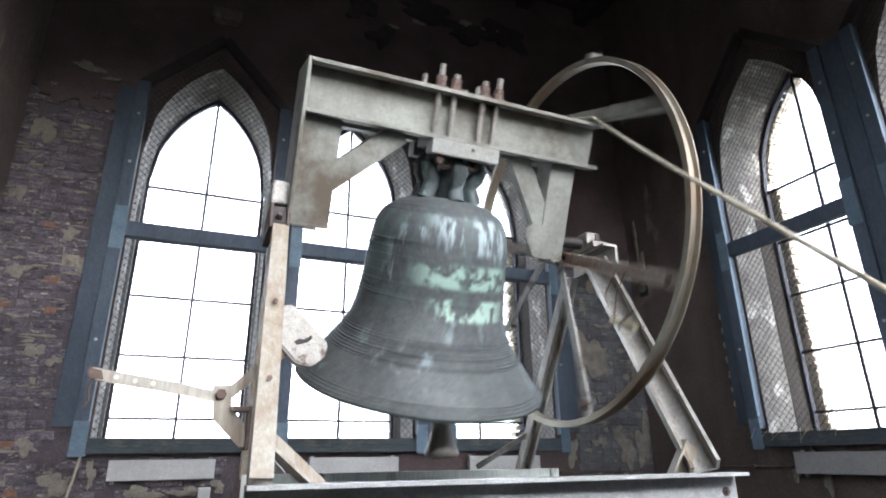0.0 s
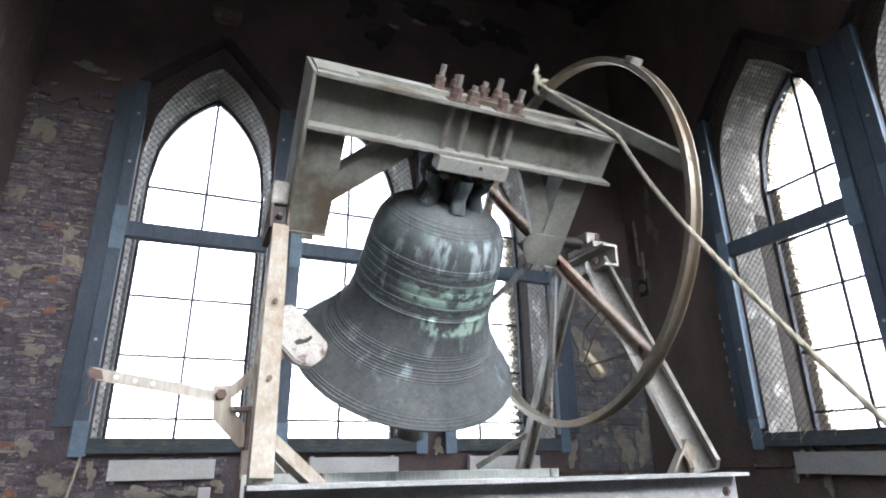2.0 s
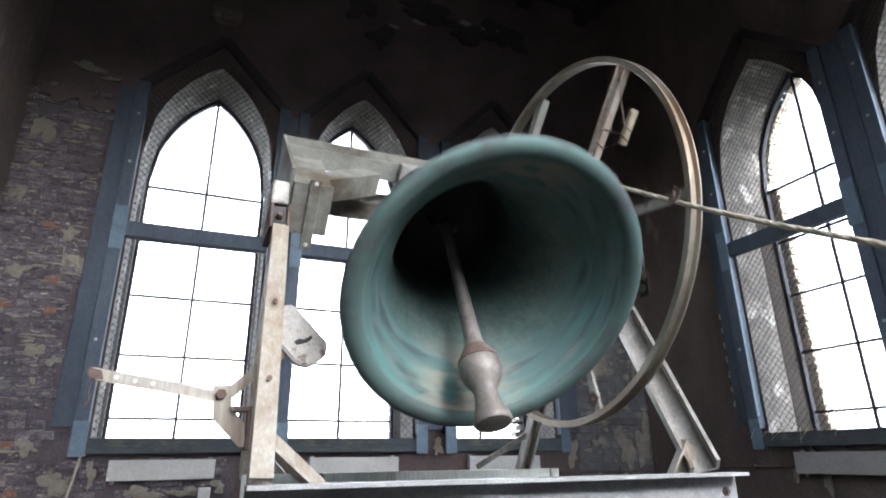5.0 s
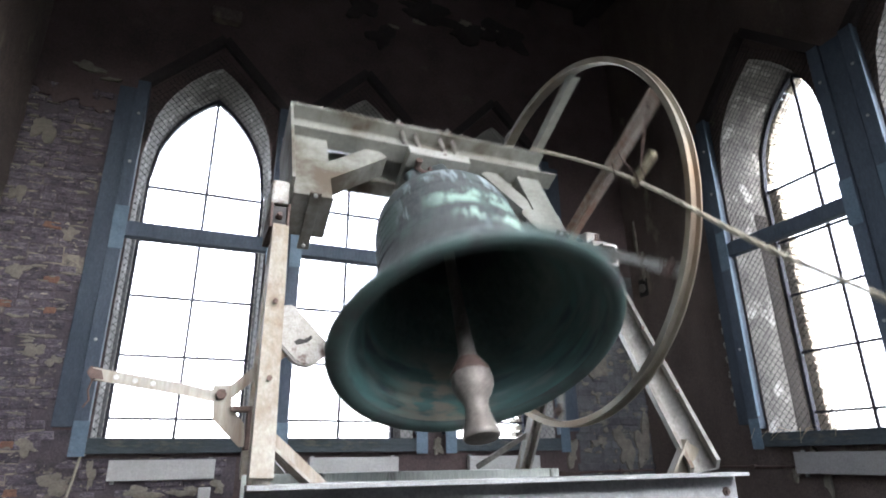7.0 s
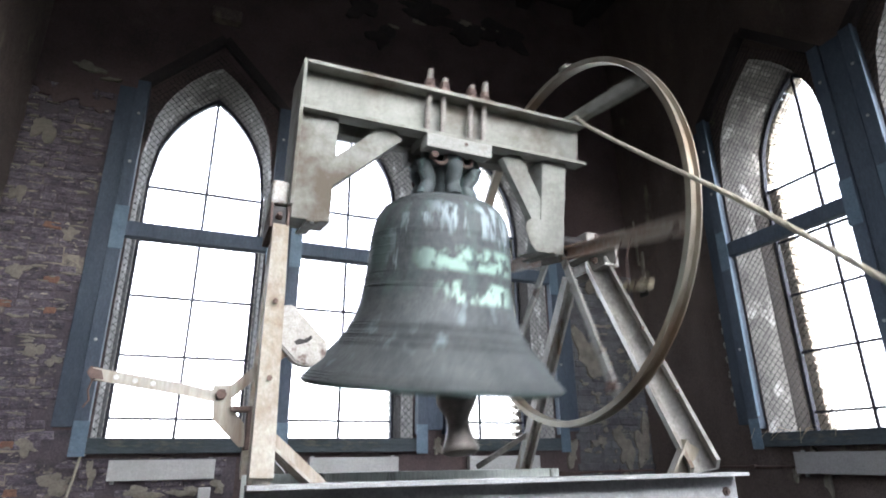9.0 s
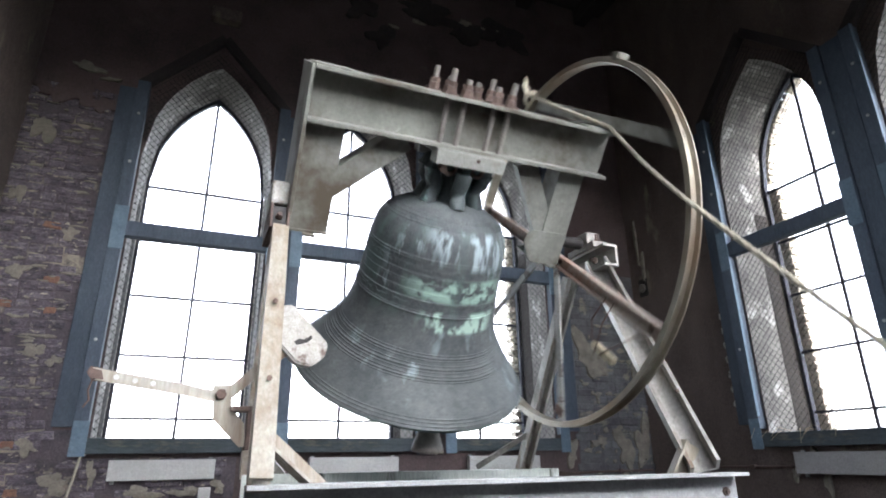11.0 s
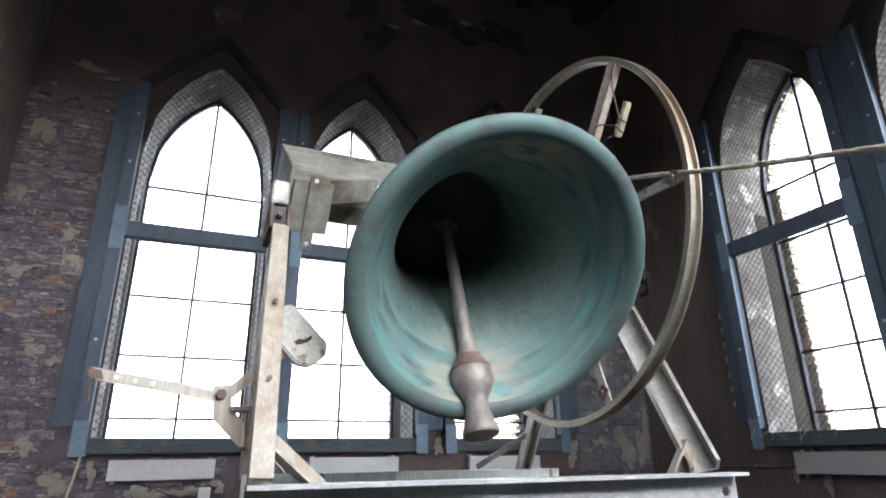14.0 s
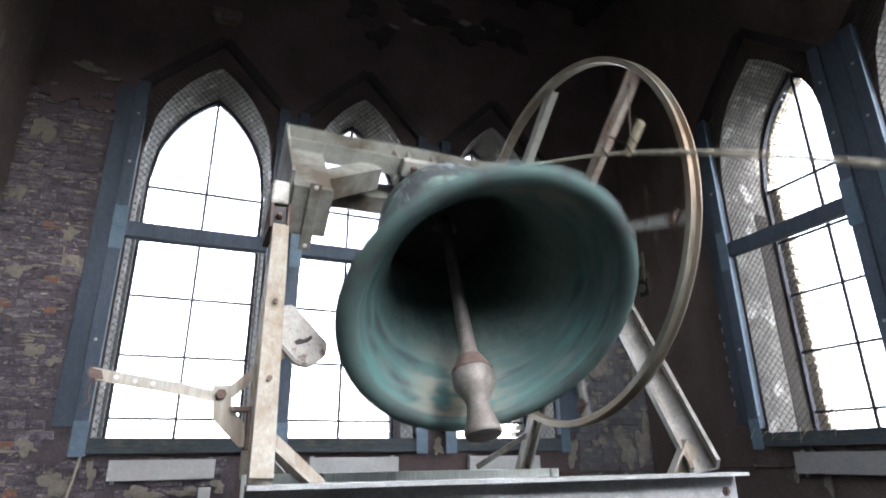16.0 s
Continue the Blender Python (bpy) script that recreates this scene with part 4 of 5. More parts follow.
# wooden toggle wired to the spoke
bm = bmesh.new()
box(bm, XW - 0.038, -0.49, -0.208, XW - 0.018, -0.385, -0.189, 0.004)
toggle = part("toggle", bm, WOOD, wheel, "pale wooden stick wired to a spoke")
for pts in ([(XW - 0.02, -0.40, -0.06), (XW - 0.045, -0.41, -0.12), (XW - 0.043, -0.415, -0.195), (XW - 0.03, -0.40, -0.22)], [(XW - 0.02, -0.58, -0.06), (XW - 0.03, -0.53, -0.10), (XW - 0.04, -0.48, -0.16), (XW - 0.043, -0.44, -0.20), (XW - 0.03, -0.43, -0.22)], [(XW - 0.02, -0.36, -0.06), (XW - 0.04, -0.355, -0.13), (XW - 0.04, -0.38, -0.18), (XW - 0.01, -0.41, -0.20)]):
    bm = bmesh.new()
    tube(bm, pts, 0.0022, 6)
    part("wire", bm, RUST, toggle)

# the clapper, hung inside the bell
clapper = part("clapper", bmesh.new(), IRON, bell)
CP = (XC, 0, -0.05)
bm = bmesh.new()
lathe(bm, [(0, 0.02), (0.020, 0.015), (0.021, 0.0), (0.0155, -0.03), (0.0175, -0.20), (0.021, -0.36), (0.024, -0.425), (0.030, -0.440), (0.040, -0.458), (0.051, -0.476), (0.0555, -0.498), (0.055, -0.520), (0.046, -0.540), (0.035, -0.556), (0.030, -0.572), (0.031, -0.590), (0.037, -0.615), (0.047, -0.640), (0.049, -0.649), (0.045, -0.656), (0.030, -0.660), (0, -0.660)], 24)
part("clapper_ball", bm, IRON, clapper, "worn grey iron clapper", smooth=True, crease=45)
bm = bmesh.new()
lathe(bm, [(0.0315, -0.4402), (0.0415, -0.4582), (0.0525, -0.4760), (0.0548, -0.484), (0.052, -0.484)], 24)
part("strike_band", bm, RUST, clapper, "rusty band round the clapper ball", smooth=True)
bm = bmesh.new()
tube(bm, [(XC - 0.03, 0, -0.035), (XC - 0.03, 0, 0.10)], 0.012, 8)
tube(bm, [(XC + 0.03, 0, -0.035), (XC + 0.03, 0, 0.10)], 0.012, 8)
tube(bm, [(XC - 0.035, 0, -0.04), (XC + 0.035, 0, -0.04)], 0.010, 8)
part("clapper_staple", bm, IRON, bell)


# ---- the bell rope: rigid pieces, the first tied to the wheel ----
rope = empty("bell_rope")
tagged(rope, "pale frayed hemp rope tied to the wheel", "rope")
PIECE, COUNT = 0.075, 20


def strand(bm, length, r=0.0062, lobes=3, n=12, pitch=0.045, over=0.004):
    k = max(4, int(length / 0.0075))
    rings = []
    for i in range(k + 1):
        z = -over + (length + 2 * over) * i / k
        tw = math.tau * z / pitch
        rings.append([bm.verts.new((math.cos(a) * r * q, math.sin(a) * r * q, z)) for a, q in ((j * math.tau / n, 1 + 0.13 * math.cos(lobes * (j * math.tau / n - tw / lobes))) for j in range(n))])
    for a, b in zip(rings, rings[1:]):
        for j in range(n):
            bm.faces.new((a[j], a[(j + 1) % n], b[(j + 1) % n], b[j]))
    bm.faces.new(list(reversed(rings[0])))
    bm.faces.new(rings[-1])


KNOT = (XW - 0.035, 0.44, 0.452)
BEND = (X1 - 0.045, -0.112, 0.412)
bm = bmesh.new()
m, l = along(KNOT, BEND, (1, 0, 0))
strand(bm, l)
bmesh.ops.transform(bm, matrix=m, verts=bm.verts)
for r0, dz in ((0.022, 0.0), (0.020, 0.012)):
    tube(bm, [(XW - 0.012 + 0.030 * math.cos(a), KNOT[1] + dz, KNOT[2] - 0.012 + r0 * 1.3 * math.sin(a)) for a in [k * math.tau / 14 for k in range(15)]], 0.0065, 8)
tube(bm, [(KNOT[0], KNOT[1], KNOT[2]), (KNOT[0] - 0.006, KNOT[1] + 0.03, KNOT[2] + 0.02), (KNOT[0] + 0.004, KNOT[1] + 0.055, KNOT[2] + 0.045), (KNOT[0] - 0.004, KNOT[1] + 0.062, KNOT[2] + 0.06)], 0.0065, 8)
for k in range(3):
    bmesh.ops.create_icosphere(bm, subdivisions=2, radius=0.0115, matrix=Matrix.Translation((KNOT[0] - 0.004 + 0.006 * (k % 2), KNOT[1] + 0.01 + 0.018 * k, KNOT[2] + 0.004 + 0.014 * k)))
rope_tied = part("tied_end", bm, ROPE, rope, "knotted end of the rope")
bm = bmesh.new()
strand(bm, PIECE)
first = part("rope_piece", bm, ROPE, rope)
pieces = [first]
for k in range(COUNT - 1):
    ob = new("rope_piece", first.data)
    ob.parent = rope
    pieces.append(ob)


# ---- small fittings on the walls ----
def wall_panel(m, u0, u1, z0, z1, mat=WHITE):
    bm = bmesh.new()
    box(bm, u0, -0.07, ZC + z0, u1, -0.01, ZC + z1, 0.006)
    ob = link("wall_panel", bm, mat)
    ob.matrix_basis = m
    bm = bmesh.new()
    for u in (u0 + 0.03, u1 - 0.03):
        box(bm, u - 0.012, -0.012, ZC + z0 - 0.02, u + 0.012, 0.0, ZC + z1 + 0.012)
    part("holder", bm, ZINC, ob)
    return tagged(ob, "long white metal casing fixed below the window" if mat is WHITE else "long white metal casing below the window, greyed for shade", "wall casing", "casings below the windows")


wall_panel(POSE_A, -0.437, 0.186, -0.115, 0.008)
wall_panel(POSE_A, 0.80, 1.455, -0.115, 0.010)
wall_panel(POSE_A, 2.03, 2.66, -0.115, 0.008)
wall_panel(POSE_B, -2.975, -2.34, -0.13, 0.008, SHADED_WHITE)


def conduit(name, pts, r, mat, label):
    bm = bmesh.new()
    tube(bm, pts, r, 8)
    ob = link(name, bm, mat)
    for i in range(0, len(pts), 2):
        bm = bmesh.new()
        p = Vector(pts[i])
        box(bm, p.x - 0.022, p.y - 0.014, p.z - 0.016, p.x + 0.022, p.y + 0.02, p.z + 0.016, 0.003)
        part("clip", bm, mat, ob)
    return tagged(ob, label, "conduit")


conduit("conduit", [(2.90, WA - 0.012, ZC - 0.135), (3.2, WA - 0.012, ZC - 0.13), (3.5, WA - 0.012, ZC - 0.128), (3.85, WA - 0.014, ZC - 0.125)], 0.010, RUST, "thin dark conduit clipped along the brick wall")
conduit("conduit", [(WB - 0.014, 3.98, ZC - 0.10), (WB - 0.014, 3.6, ZC - 0.092), (WB - 0.014, 3.35, ZC - 0.09), (WB - 0.014, 3.0, ZC - 0.088)], 0.010, RUST, "thin dark conduit clipped along the plastered wall")
conduit("cable", [(-0.60, WA - 0.02, ZC + 0.05), (-0.62, WA - 0.02, ZC - 0.10), (-0.655, WA - 0.02, ZC - 0.30), (-0.66, WA - 0.02, ZC - 0.84)], 0.008, ROPE, "pale thin cord running down the brick wall")
bm = bmesh.new()
box(bm, WB - 0.012, 4.20, ZC + 1.43, WB - 0.001, 4.31, ZC + 1.60, 0.004)
socket = tagged(link("wall_box", bm, GREASE_OR_SHADE), "small dark wall plate with a round boss", "wall plate")
bm = bmesh.new()
lathe(bm, [(0.042, 0), (0.042, 0.014), (0.034, 0.022), (0.012, 0.020), (0, 0.022)], 18, pose(WB - 0.012, 4.262, ZC + 1.51, 0, -90))
part("boss", bm, IRON, socket)
bm = bmesh.new()
box(bm, 0.10, WA - 0.055, ZC - 0.24, 0.175, WA - 0.002, ZC - 0.165, 0.006)
tagged(link("junction_box", bm, WHITE), "small white junction box on the brick wall", "junction box")
rnd = random.Random(11)
for k in range(9):
    bm = bmesh.new()
    y = 3.20 - 0.07 * k + rnd.uniform(-0.03, 0.03)
    p = Vector((WB - 0.055, y, ZC + 0.146))
    q = p + Vector((-0.03, rnd.uniform(-0.03, 0.08), rnd.uniform(-0.01, 0.03)))
    tube(bm, [p, q, q + Vector((-0.012, rnd.uniform(0, 0.08), rnd.uniform(-0.11, -0.03)))], 0.0017, 5)
    tagged(link("straw", bm, WOOD), "dry nest straw hanging over the sill beam", "straw", "straws on the sill beam")
# plaster chips that cling to the edge of the guard
for k in range(7):
    bm = bmesh.new()
    z = ZC + 1.05 - 0.115 * k
    pts = [(3.425 + rnd.uniform(-0.012, 0.012) + 0.016 * math.cos(a), z + rnd.uniform(-0.004, 0.004) + 0.032 * math.sin(a)) for a in [j * math.tau / 7 for j in range(7)]]
    lo = [bm.verts.new((WB - 0.002, y, zz)) for y, zz in pts]
    hi = [bm.verts.new((WB - 0.016, 3.425 + (y - 3.425) * 0.7, z + (zz - z) * 0.8)) for y, zz in pts]
    bm.faces.new(hi)
    for j in range(7):
        bm.faces.new((lo[j], lo[(j + 1) % 7], hi[(j + 1) % 7], hi[j]))
    bmesh.ops.recalc_face_normals(bm, faces=bm.faces)
    tagged(link("plaster_chip", bm, CHIPPED), "pale flake of old plaster beside the guard", "plaster chip", "plaster chips")


bm = bmesh.new()
box(bm, -0.238, WA - 0.09, ZC + 3.475, 0.0, WA - 0.001, ZC + 3.59, 0.012)
tagged(link("corbel_stone", bm, PLASTER_DARK), "small sooty stone jutting from the sooty wall", "corbel stone")


# ---- patches of old plaster that still cling to the walls ----
def patch(parent, u, z, w, h, seed, mat=PATCH, label="ragged patch of cream plaster"):
    rnd = random.Random(seed)
    n = 26
    lean = rnd.uniform(-0.6, 0.6)
    ph = [rnd.uniform(0, math.tau) for _ in range(5)]
    rim = []
    for k in range(n):
        a = k * math.tau / n
        r = 0.8 + sum(0.22 / (j + 1) ** 0.6 * math.sin((j + 2) * a + ph[j]) for j in range(5)) + rnd.uniform(-0.1, 0.1)
        rim.append((u + r * w * (math.cos(a) + lean * 0.3 * math.sin(a)), z + r * h * math.sin(a)))
    bm = bmesh.new()
    lo = [bm.verts.new((x, 0.002, y)) for x, y in rim]
    hi = [bm.verts.new((u + (x - u) * 0.96, -0.021, z + (y - z) * 0.96)) for x, y in rim]
    mid = bm.verts.new((u, -0.024, z))
    for k in range(n):
        j = (k + 1) % n
        bm.faces.new((lo[k], lo[j], hi[j], hi[k]))
        bm.faces.new((hi[k], hi[j], mid))
    bmesh.ops.recalc_face_normals(bm, faces=bm.faces)
    part("plaster_patch", bm, mat, parent, label)


PATCHES = [(-0.91, 1.47, 0.06, 0.05), (-0.97, 0.67, 0.06, 0.06), (-0.85, 0.61, 0.05, 0.04), (-0.90, 0.09, 0.07, 0.05), (-0.72, -0.12, 0.10, 0.07), (-0.53, -0.07, 0.03, 0.10), (-1.2, 2.22, 0.09, 0.12), (-0.23, -0.19, 0.11, 0.05), (0.03, -0.19, 0.10, 0.04), (3.30, 0.86, 0.14, 0.22), (3.45, 1.54, 0.08, 0.16), (3.57, 0.05, 0.08, 0.16), (3.78, 0.13, 0.07, 0.22), (3.80, 0.84, 0.05, 0.16), (3.30, 0.11, 0.06, 0.04), (3.01, 0.03, 0.05, 0.11), (1.79, 0.08, 0.05, 0.07), (0.22, -0.16, 0.05, 0.05), (-1.26, 1.72, 0.05, 0.08), (-1.16, 1.18, 0.08, 0.05)]
for k, (u, dz, w, h) in enumerate(PATCHES):
    patch(wall_a, u, ZC + dz, w * (1.35 if u > 3 else 1.0), h * (1.2 if u > 3 else 1.0), 40 + k)


for k, (u, dz, w, h) in enumerate(((1.05, 4.05, 0.16, 0.16), (1.25, 3.78, 0.14, 0.16), (1.75, 4.2, 0.45, 0.13), (2.2, 4.1, 0.35, 0.12), (2.6, 4.2, 0.3, 0.2), (1.5, 4.45, 0.6, 0.12))):
    patch(wall_a, u, ZC + dz, w, h, 140 + k, SOOT_OR_SHADE, "ragged dark patch over a break in the plaster")
for k, (u, dz, w, h) in enumerate(((1.36, 3.93, 0.05, 0.02), (1.62, 4.06, 0.08, 0.015), (2.13, 4.21, 0.09, 0.04), (2.5, 4.22, 0.05, 0.035), (2.33, 4.2, 0.03, 0.02), (1.75, 4.18, 0.03, 0.02), (-1.02, 2.80, 0.13, 0.04), (-0.86, 2.73, 0.07, 0.02))):
    patch(wall_a, u, ZC + dz, w, h, 160 + k)


for k, (u, dz, w, h) in enumerate(((-4.28, 2.0, 0.02, 0.20), (-4.22, 1.72, 0.03, 0.14), (-2.86, -0.02, 0.03, 0.09), (-2.80, -0.16, 0.035, 0.10), (-3.02, -0.13, 0.03, 0.06))):
    patch(wall_b, u, ZC + dz, w, h, 190 + k)


# ---- bricks ----
def brick_mesh(name, w, d, h, mat, seed):
    rnd = random.Random(seed)
    bm = bmesh.new()
    box(bm, -w / 2, -d, -h / 2, w / 2, 0, h / 2)
    for v in bm.verts:
        v.co += Vector((rnd.uniform(-1, 1), rnd.uniform(-0.6, 0.6), rnd.uniform(-1, 1))) * 0.0055
    bmesh.ops.bevel(bm, geom=list(bm.edges), offset=0.005, segments=1, affect="EDGES")
    me = bpy.data.meshes.new(name)
    bm.to_mesh(me)
    bm.free()
    me.materials.append(mat)
    return me


STRETCHER = [brick_mesh("brick", 0.206, 0.013, 0.055, BRICK, k) for k in range(4)]
HEADER = [brick_mesh("brick", 0.098, 0.013, 0.055, BRICK, 10 + k) for k in range(3)]
BLACK_STRETCHER = [brick_mesh("brick", 0.208, 0.011, 0.057, BLACK_BRICK, 60 + k) for k in range(4)]
BLACK_HEADER = [brick_mesh("brick", 0.099, 0.011, 0.057, BLACK_BRICK, 70 + k) for k in range(3)]
COURSE = 0.0625


def lay(parent, u0, u1, z0, z1, seed, skip=0.06, long=STRETCHER, short=HEADER):
    rnd = random.Random(seed)
    row = 0
    z = z0
    while z < z1:
        heads = row % 2
        step = 0.104 if heads else 0.212
        u = u0 + (0.05 if heads else 0.106) - (row % 4 == 2) * 0.053
        while u < u1 - 0.03:
            if rnd.random() > skip:
                ob = new("brick", rnd.choice(short if heads else long))
                ob.parent = parent
                ob.location = (u + rnd.uniform(-0.006, 0.006), rnd.uniform(-0.005, 0.008), z + rnd.uniform(-0.004, 0.004))
                ob.rotation_euler = (rnd.uniform(-0.04, 0.04), rnd.uniform(-0.025, 0.025), rnd.uniform(-0.03, 0.03))
                ob.scale = (rnd.uniform(0.93, 1.03), 1, rnd.uniform(0.88, 1.06))
            u += step
        z += COURSE
        row += 1


for u0, u1, z1, bed in ((-1.335, -0.785, 2.62, BED), (-0.784, 0.32, 0.02, BED), (-0.784, -0.57, 0.19, BED), (3.10, 3.875, 1.66, BLACK_BRICK)):
    bm = bmesh.new()
    box(bm, u0, -0.004 - (0.002 if z1 == 0.19 else 0.0), ZC - 0.6, u1, 0.01, ZC + z1)
    part("mortar_bed", bm, bed, wall_a)
for k, (u, w) in enumerate(((-1.28, 0.09), (-1.1, 0.13), (-0.9, 0.14), (-1.0, 0.08), (-1.2, 0.10))):
    patch(wall_a, u, ZC + 2.60 - 0.05 * (k % 3), w, 0.09 + 0.02 * (k % 2), 180 + k, MORTAR, "ragged edge of dark plaster")
ORANGE_BRICK = material("bare_orange_brick", (0.28, 0.145, 0.095), (0.15, 0.085, 0.065), 0.9, scale=12, fine=60, bump=0.6, grime=0.4, world_space=True)
BROKEN = [brick_mesh("brick", 0.07 + 0.02 * k, 0.016, 0.045, ORANGE_BRICK, 80 + k) for k in range(3)]
for u, dz, k in ((-0.93, 0.93, 0), (-0.96, 1.14, 1), (-1.02, 1.52, 2), (-1.19, 0.96, 1), (-1.0, 0.10, 0), (-1.13, 0.02, 2), (-1.14, -0.04, 1), (-0.93, -0.17, 0), (-1.22, 0.62, 0)):
    ob = new("brick", BROKEN[k])
    ob.parent = wall_a
    ob.location = (u, 0.0, ZC + dz)
    ob.rotation_euler = (0.02, 0.05 * (k - 1), 0.03)


def flake_mesh(seed):
    """A thin ragged lump of lime plaster left in a joint."""
    rnd = random.Random(seed)
    rim = [(math.cos(a) * rnd.uniform(0.55, 1.0), math.sin(a) * rnd.uniform(0.4, 1.0)) for a in [j * math.tau / 13 for j in range(13)]]
    bm = bmesh.new()
    lo = [bm.verts.new((x, 0.004, z)) for x, z in rim]
    hi = [bm.verts.new((x * 0.85, -0.006, z * 0.8)) for x, z in rim]
    bm.faces.new(hi)
    for j in range(13):
        bm.faces.new((lo[j], lo[(j + 1) % 13], hi[(j + 1) % 13], hi[j]))
    bmesh.ops.recalc_face_normals(bm, faces=bm.faces)
    me = bpy.data.meshes.new("plaster_flake")
    bm.to_mesh(me)
    bm.free()
    me.materials.append(PATCH)
    return me


FLAKES = [flake_mesh(200 + k) for k in range(6)]
rnd = random.Random(77)
for k in range(170):
    ob = new("plaster_flake", rnd.choice(FLAKES))
    ob.parent = wall_a
    far = k % 3 == 0
    u = rnd.uniform(3.16, 3.84) if far else rnd.uniform(-1.33, -0.84)
    z = rnd.uniform(ZC - 0.2, ZC + 1.5) if far else rnd.uniform(ZC - 0.2, ZC + 2.5)
    long = rnd.uniform(0.02, 0.075) * rnd.choice((0.5, 1, 1))
    ob.location = (u, rnd.uniform(-0.014, -0.009), z)
    ob.scale = (long, 1, rnd.uniform(0.006, 0.016) * (2.2 if far else 1))
    ob.rotation_euler = (0, rnd.uniform(-0.12, 0.12), 0)

lay(wall_a, -1.34, -0.83, ZC - 0.22, ZC + 2.65, 1, 0.015)
lay(wall_a, 3.12, 3.86, ZC - 0.22, ZC + 1.60, 2, 0.08, BLACK_STRETCHER, BLACK_HEADER)
lay(wall_a, -0.80, 0.30, ZC - 0.26, ZC + 0.02, 3, 0.15)

# outer jambs of the windows: toothed courses of pale brick
TOOTH = [brick_mesh("brick", 0.11, 0.09, 0.050, OUTER_BRICK, 20 + k) for k in range(4)]
for m_wall, parent, centres in ((POSE_A, wall_a, CENTRES_A), (POSE_B, wall_b, CENTRES_B[:1])):
    for c in centres:
        rnd = random.Random(int(c * 100))
        for s in (-1, 1):
            z, k = SILL + 0.03, 0
            while z < SPRING - 0.02:
                ob = new("brick", rnd.choice(TOOTH))
                ob.parent = parent
                ob.location = (c + s * (HALF + ((-0.012 - 0.014 * (k % 2) if c > 2 and s > 0 else 0.048 - 0.008 * (k % 2)) if m_wall is POSE_A else -0.034 - 0.007 * (k % 2) if s < 0 else 0.01 - 0.01 * (k % 2)) + rnd.uniform(-0.004, 0.004)), THICK + 0.094, z)
                z += COURSE
                k += 1
        pts, run = [], 1.0
        dense = arch_points(HALF - 0.012, SPRING, APEX - 0.015, 200)
        for p, q in zip(dense, dense[1:]):
            if run >= 0.049:
                pts.append(p)
                run = 0.0
            run += math.hypot(q[0] - p[0], q[1] - p[1])
        for (xa, za), (xb, zb) in zip(pts, pts[1:]):
            ob = new("brick", rnd.choice(TOOTH))
            ob.parent = parent
            mid = Vector(((xa + xb) / 2, (za + zb) / 2))
            d = Vector((xb - xa, zb - za)).normalized()
            outw = Vector((d.y, -d.x))
            if outw.y < 0 and abs(mid.x) < 0.3 or outw.x * mid.x < 0:
                outw = -outw
            p = mid + outw * ((0.085 if m_wall is POSE_A else 0.028 if mid.x < 0 else 0.075) + rnd.uniform(-0.004, 0.004))
            ob.location = (c + p.x, THICK + 0.094, p.y)
            ob.rotation_euler = (0, -math.atan2(outw.y, outw.x), 0)
    for c in centres:
        for s in (-1, 1):
            bm = bmesh.new()
            x0, x1 = sorted((c + s * (HALF + (0.002 if m_wall is POSE_A or s > 0 else -0.075)), c + s * (HALF + 0.10)))
            box(bm, x0, THICK + 0.012, SILL - 0.05, x1, THICK + 0.085, SPRING)
            ob = part("mortar_bed", bm, BARE_BRICK if m_wall is POSE_A else OUTER_BRICK, parent)


# ---- movement ----
PERIOD = 2.22
SWING_WAVE, CLAPPER_WAVE = [-23.16, 47.48, 0.36], [-2.53, 24.61, -0.21]
SWING_OFF = [(0.0, -1.2), (0.5, -1.7), (1.0, 1.5), (1.5, 1.1), (2.0, 1.1), (2.5, -1.9), (3.0, -0.8), (3.5, 0.1), (4.0, 1.0), (6.5, -0.3), (7.0, 3.4), (7.5, 0.6), (8.0, -3.5), (8.5, 0.9), (9.0, -4.3), (11.5, -2.0), (12.0, 1.9), (12.5, -1.9), (13.0, 2.3), (13.5, 0.2), (14.0, 0.6), (14.5, -0.2), (15.0, -0.9), (15.5, 1.5), (16.0, 2.5)]
CLAPPER_OFF = [(0.0, 2.6), (0.5, -5.4), (1.0, 3.7), (2.0, -6.6), (2.5, 0.3), (3.0, -1.5), (3.5, 3.1), (4.0, -1.2), (6.5, 2.3), (7.0, 1.0), (7.5, 1.7), (8.0, -2.0), (8.5, -2.0), (9.0, 5.2), (11.5, -0.7), (12.0, 1.6), (13.0, -3.4), (13.5, 4.5), (14.0, -6.1), (14.5, 3.2), (15.0, -0.8), (15.5, 3.8), (16.0, -3.4)]
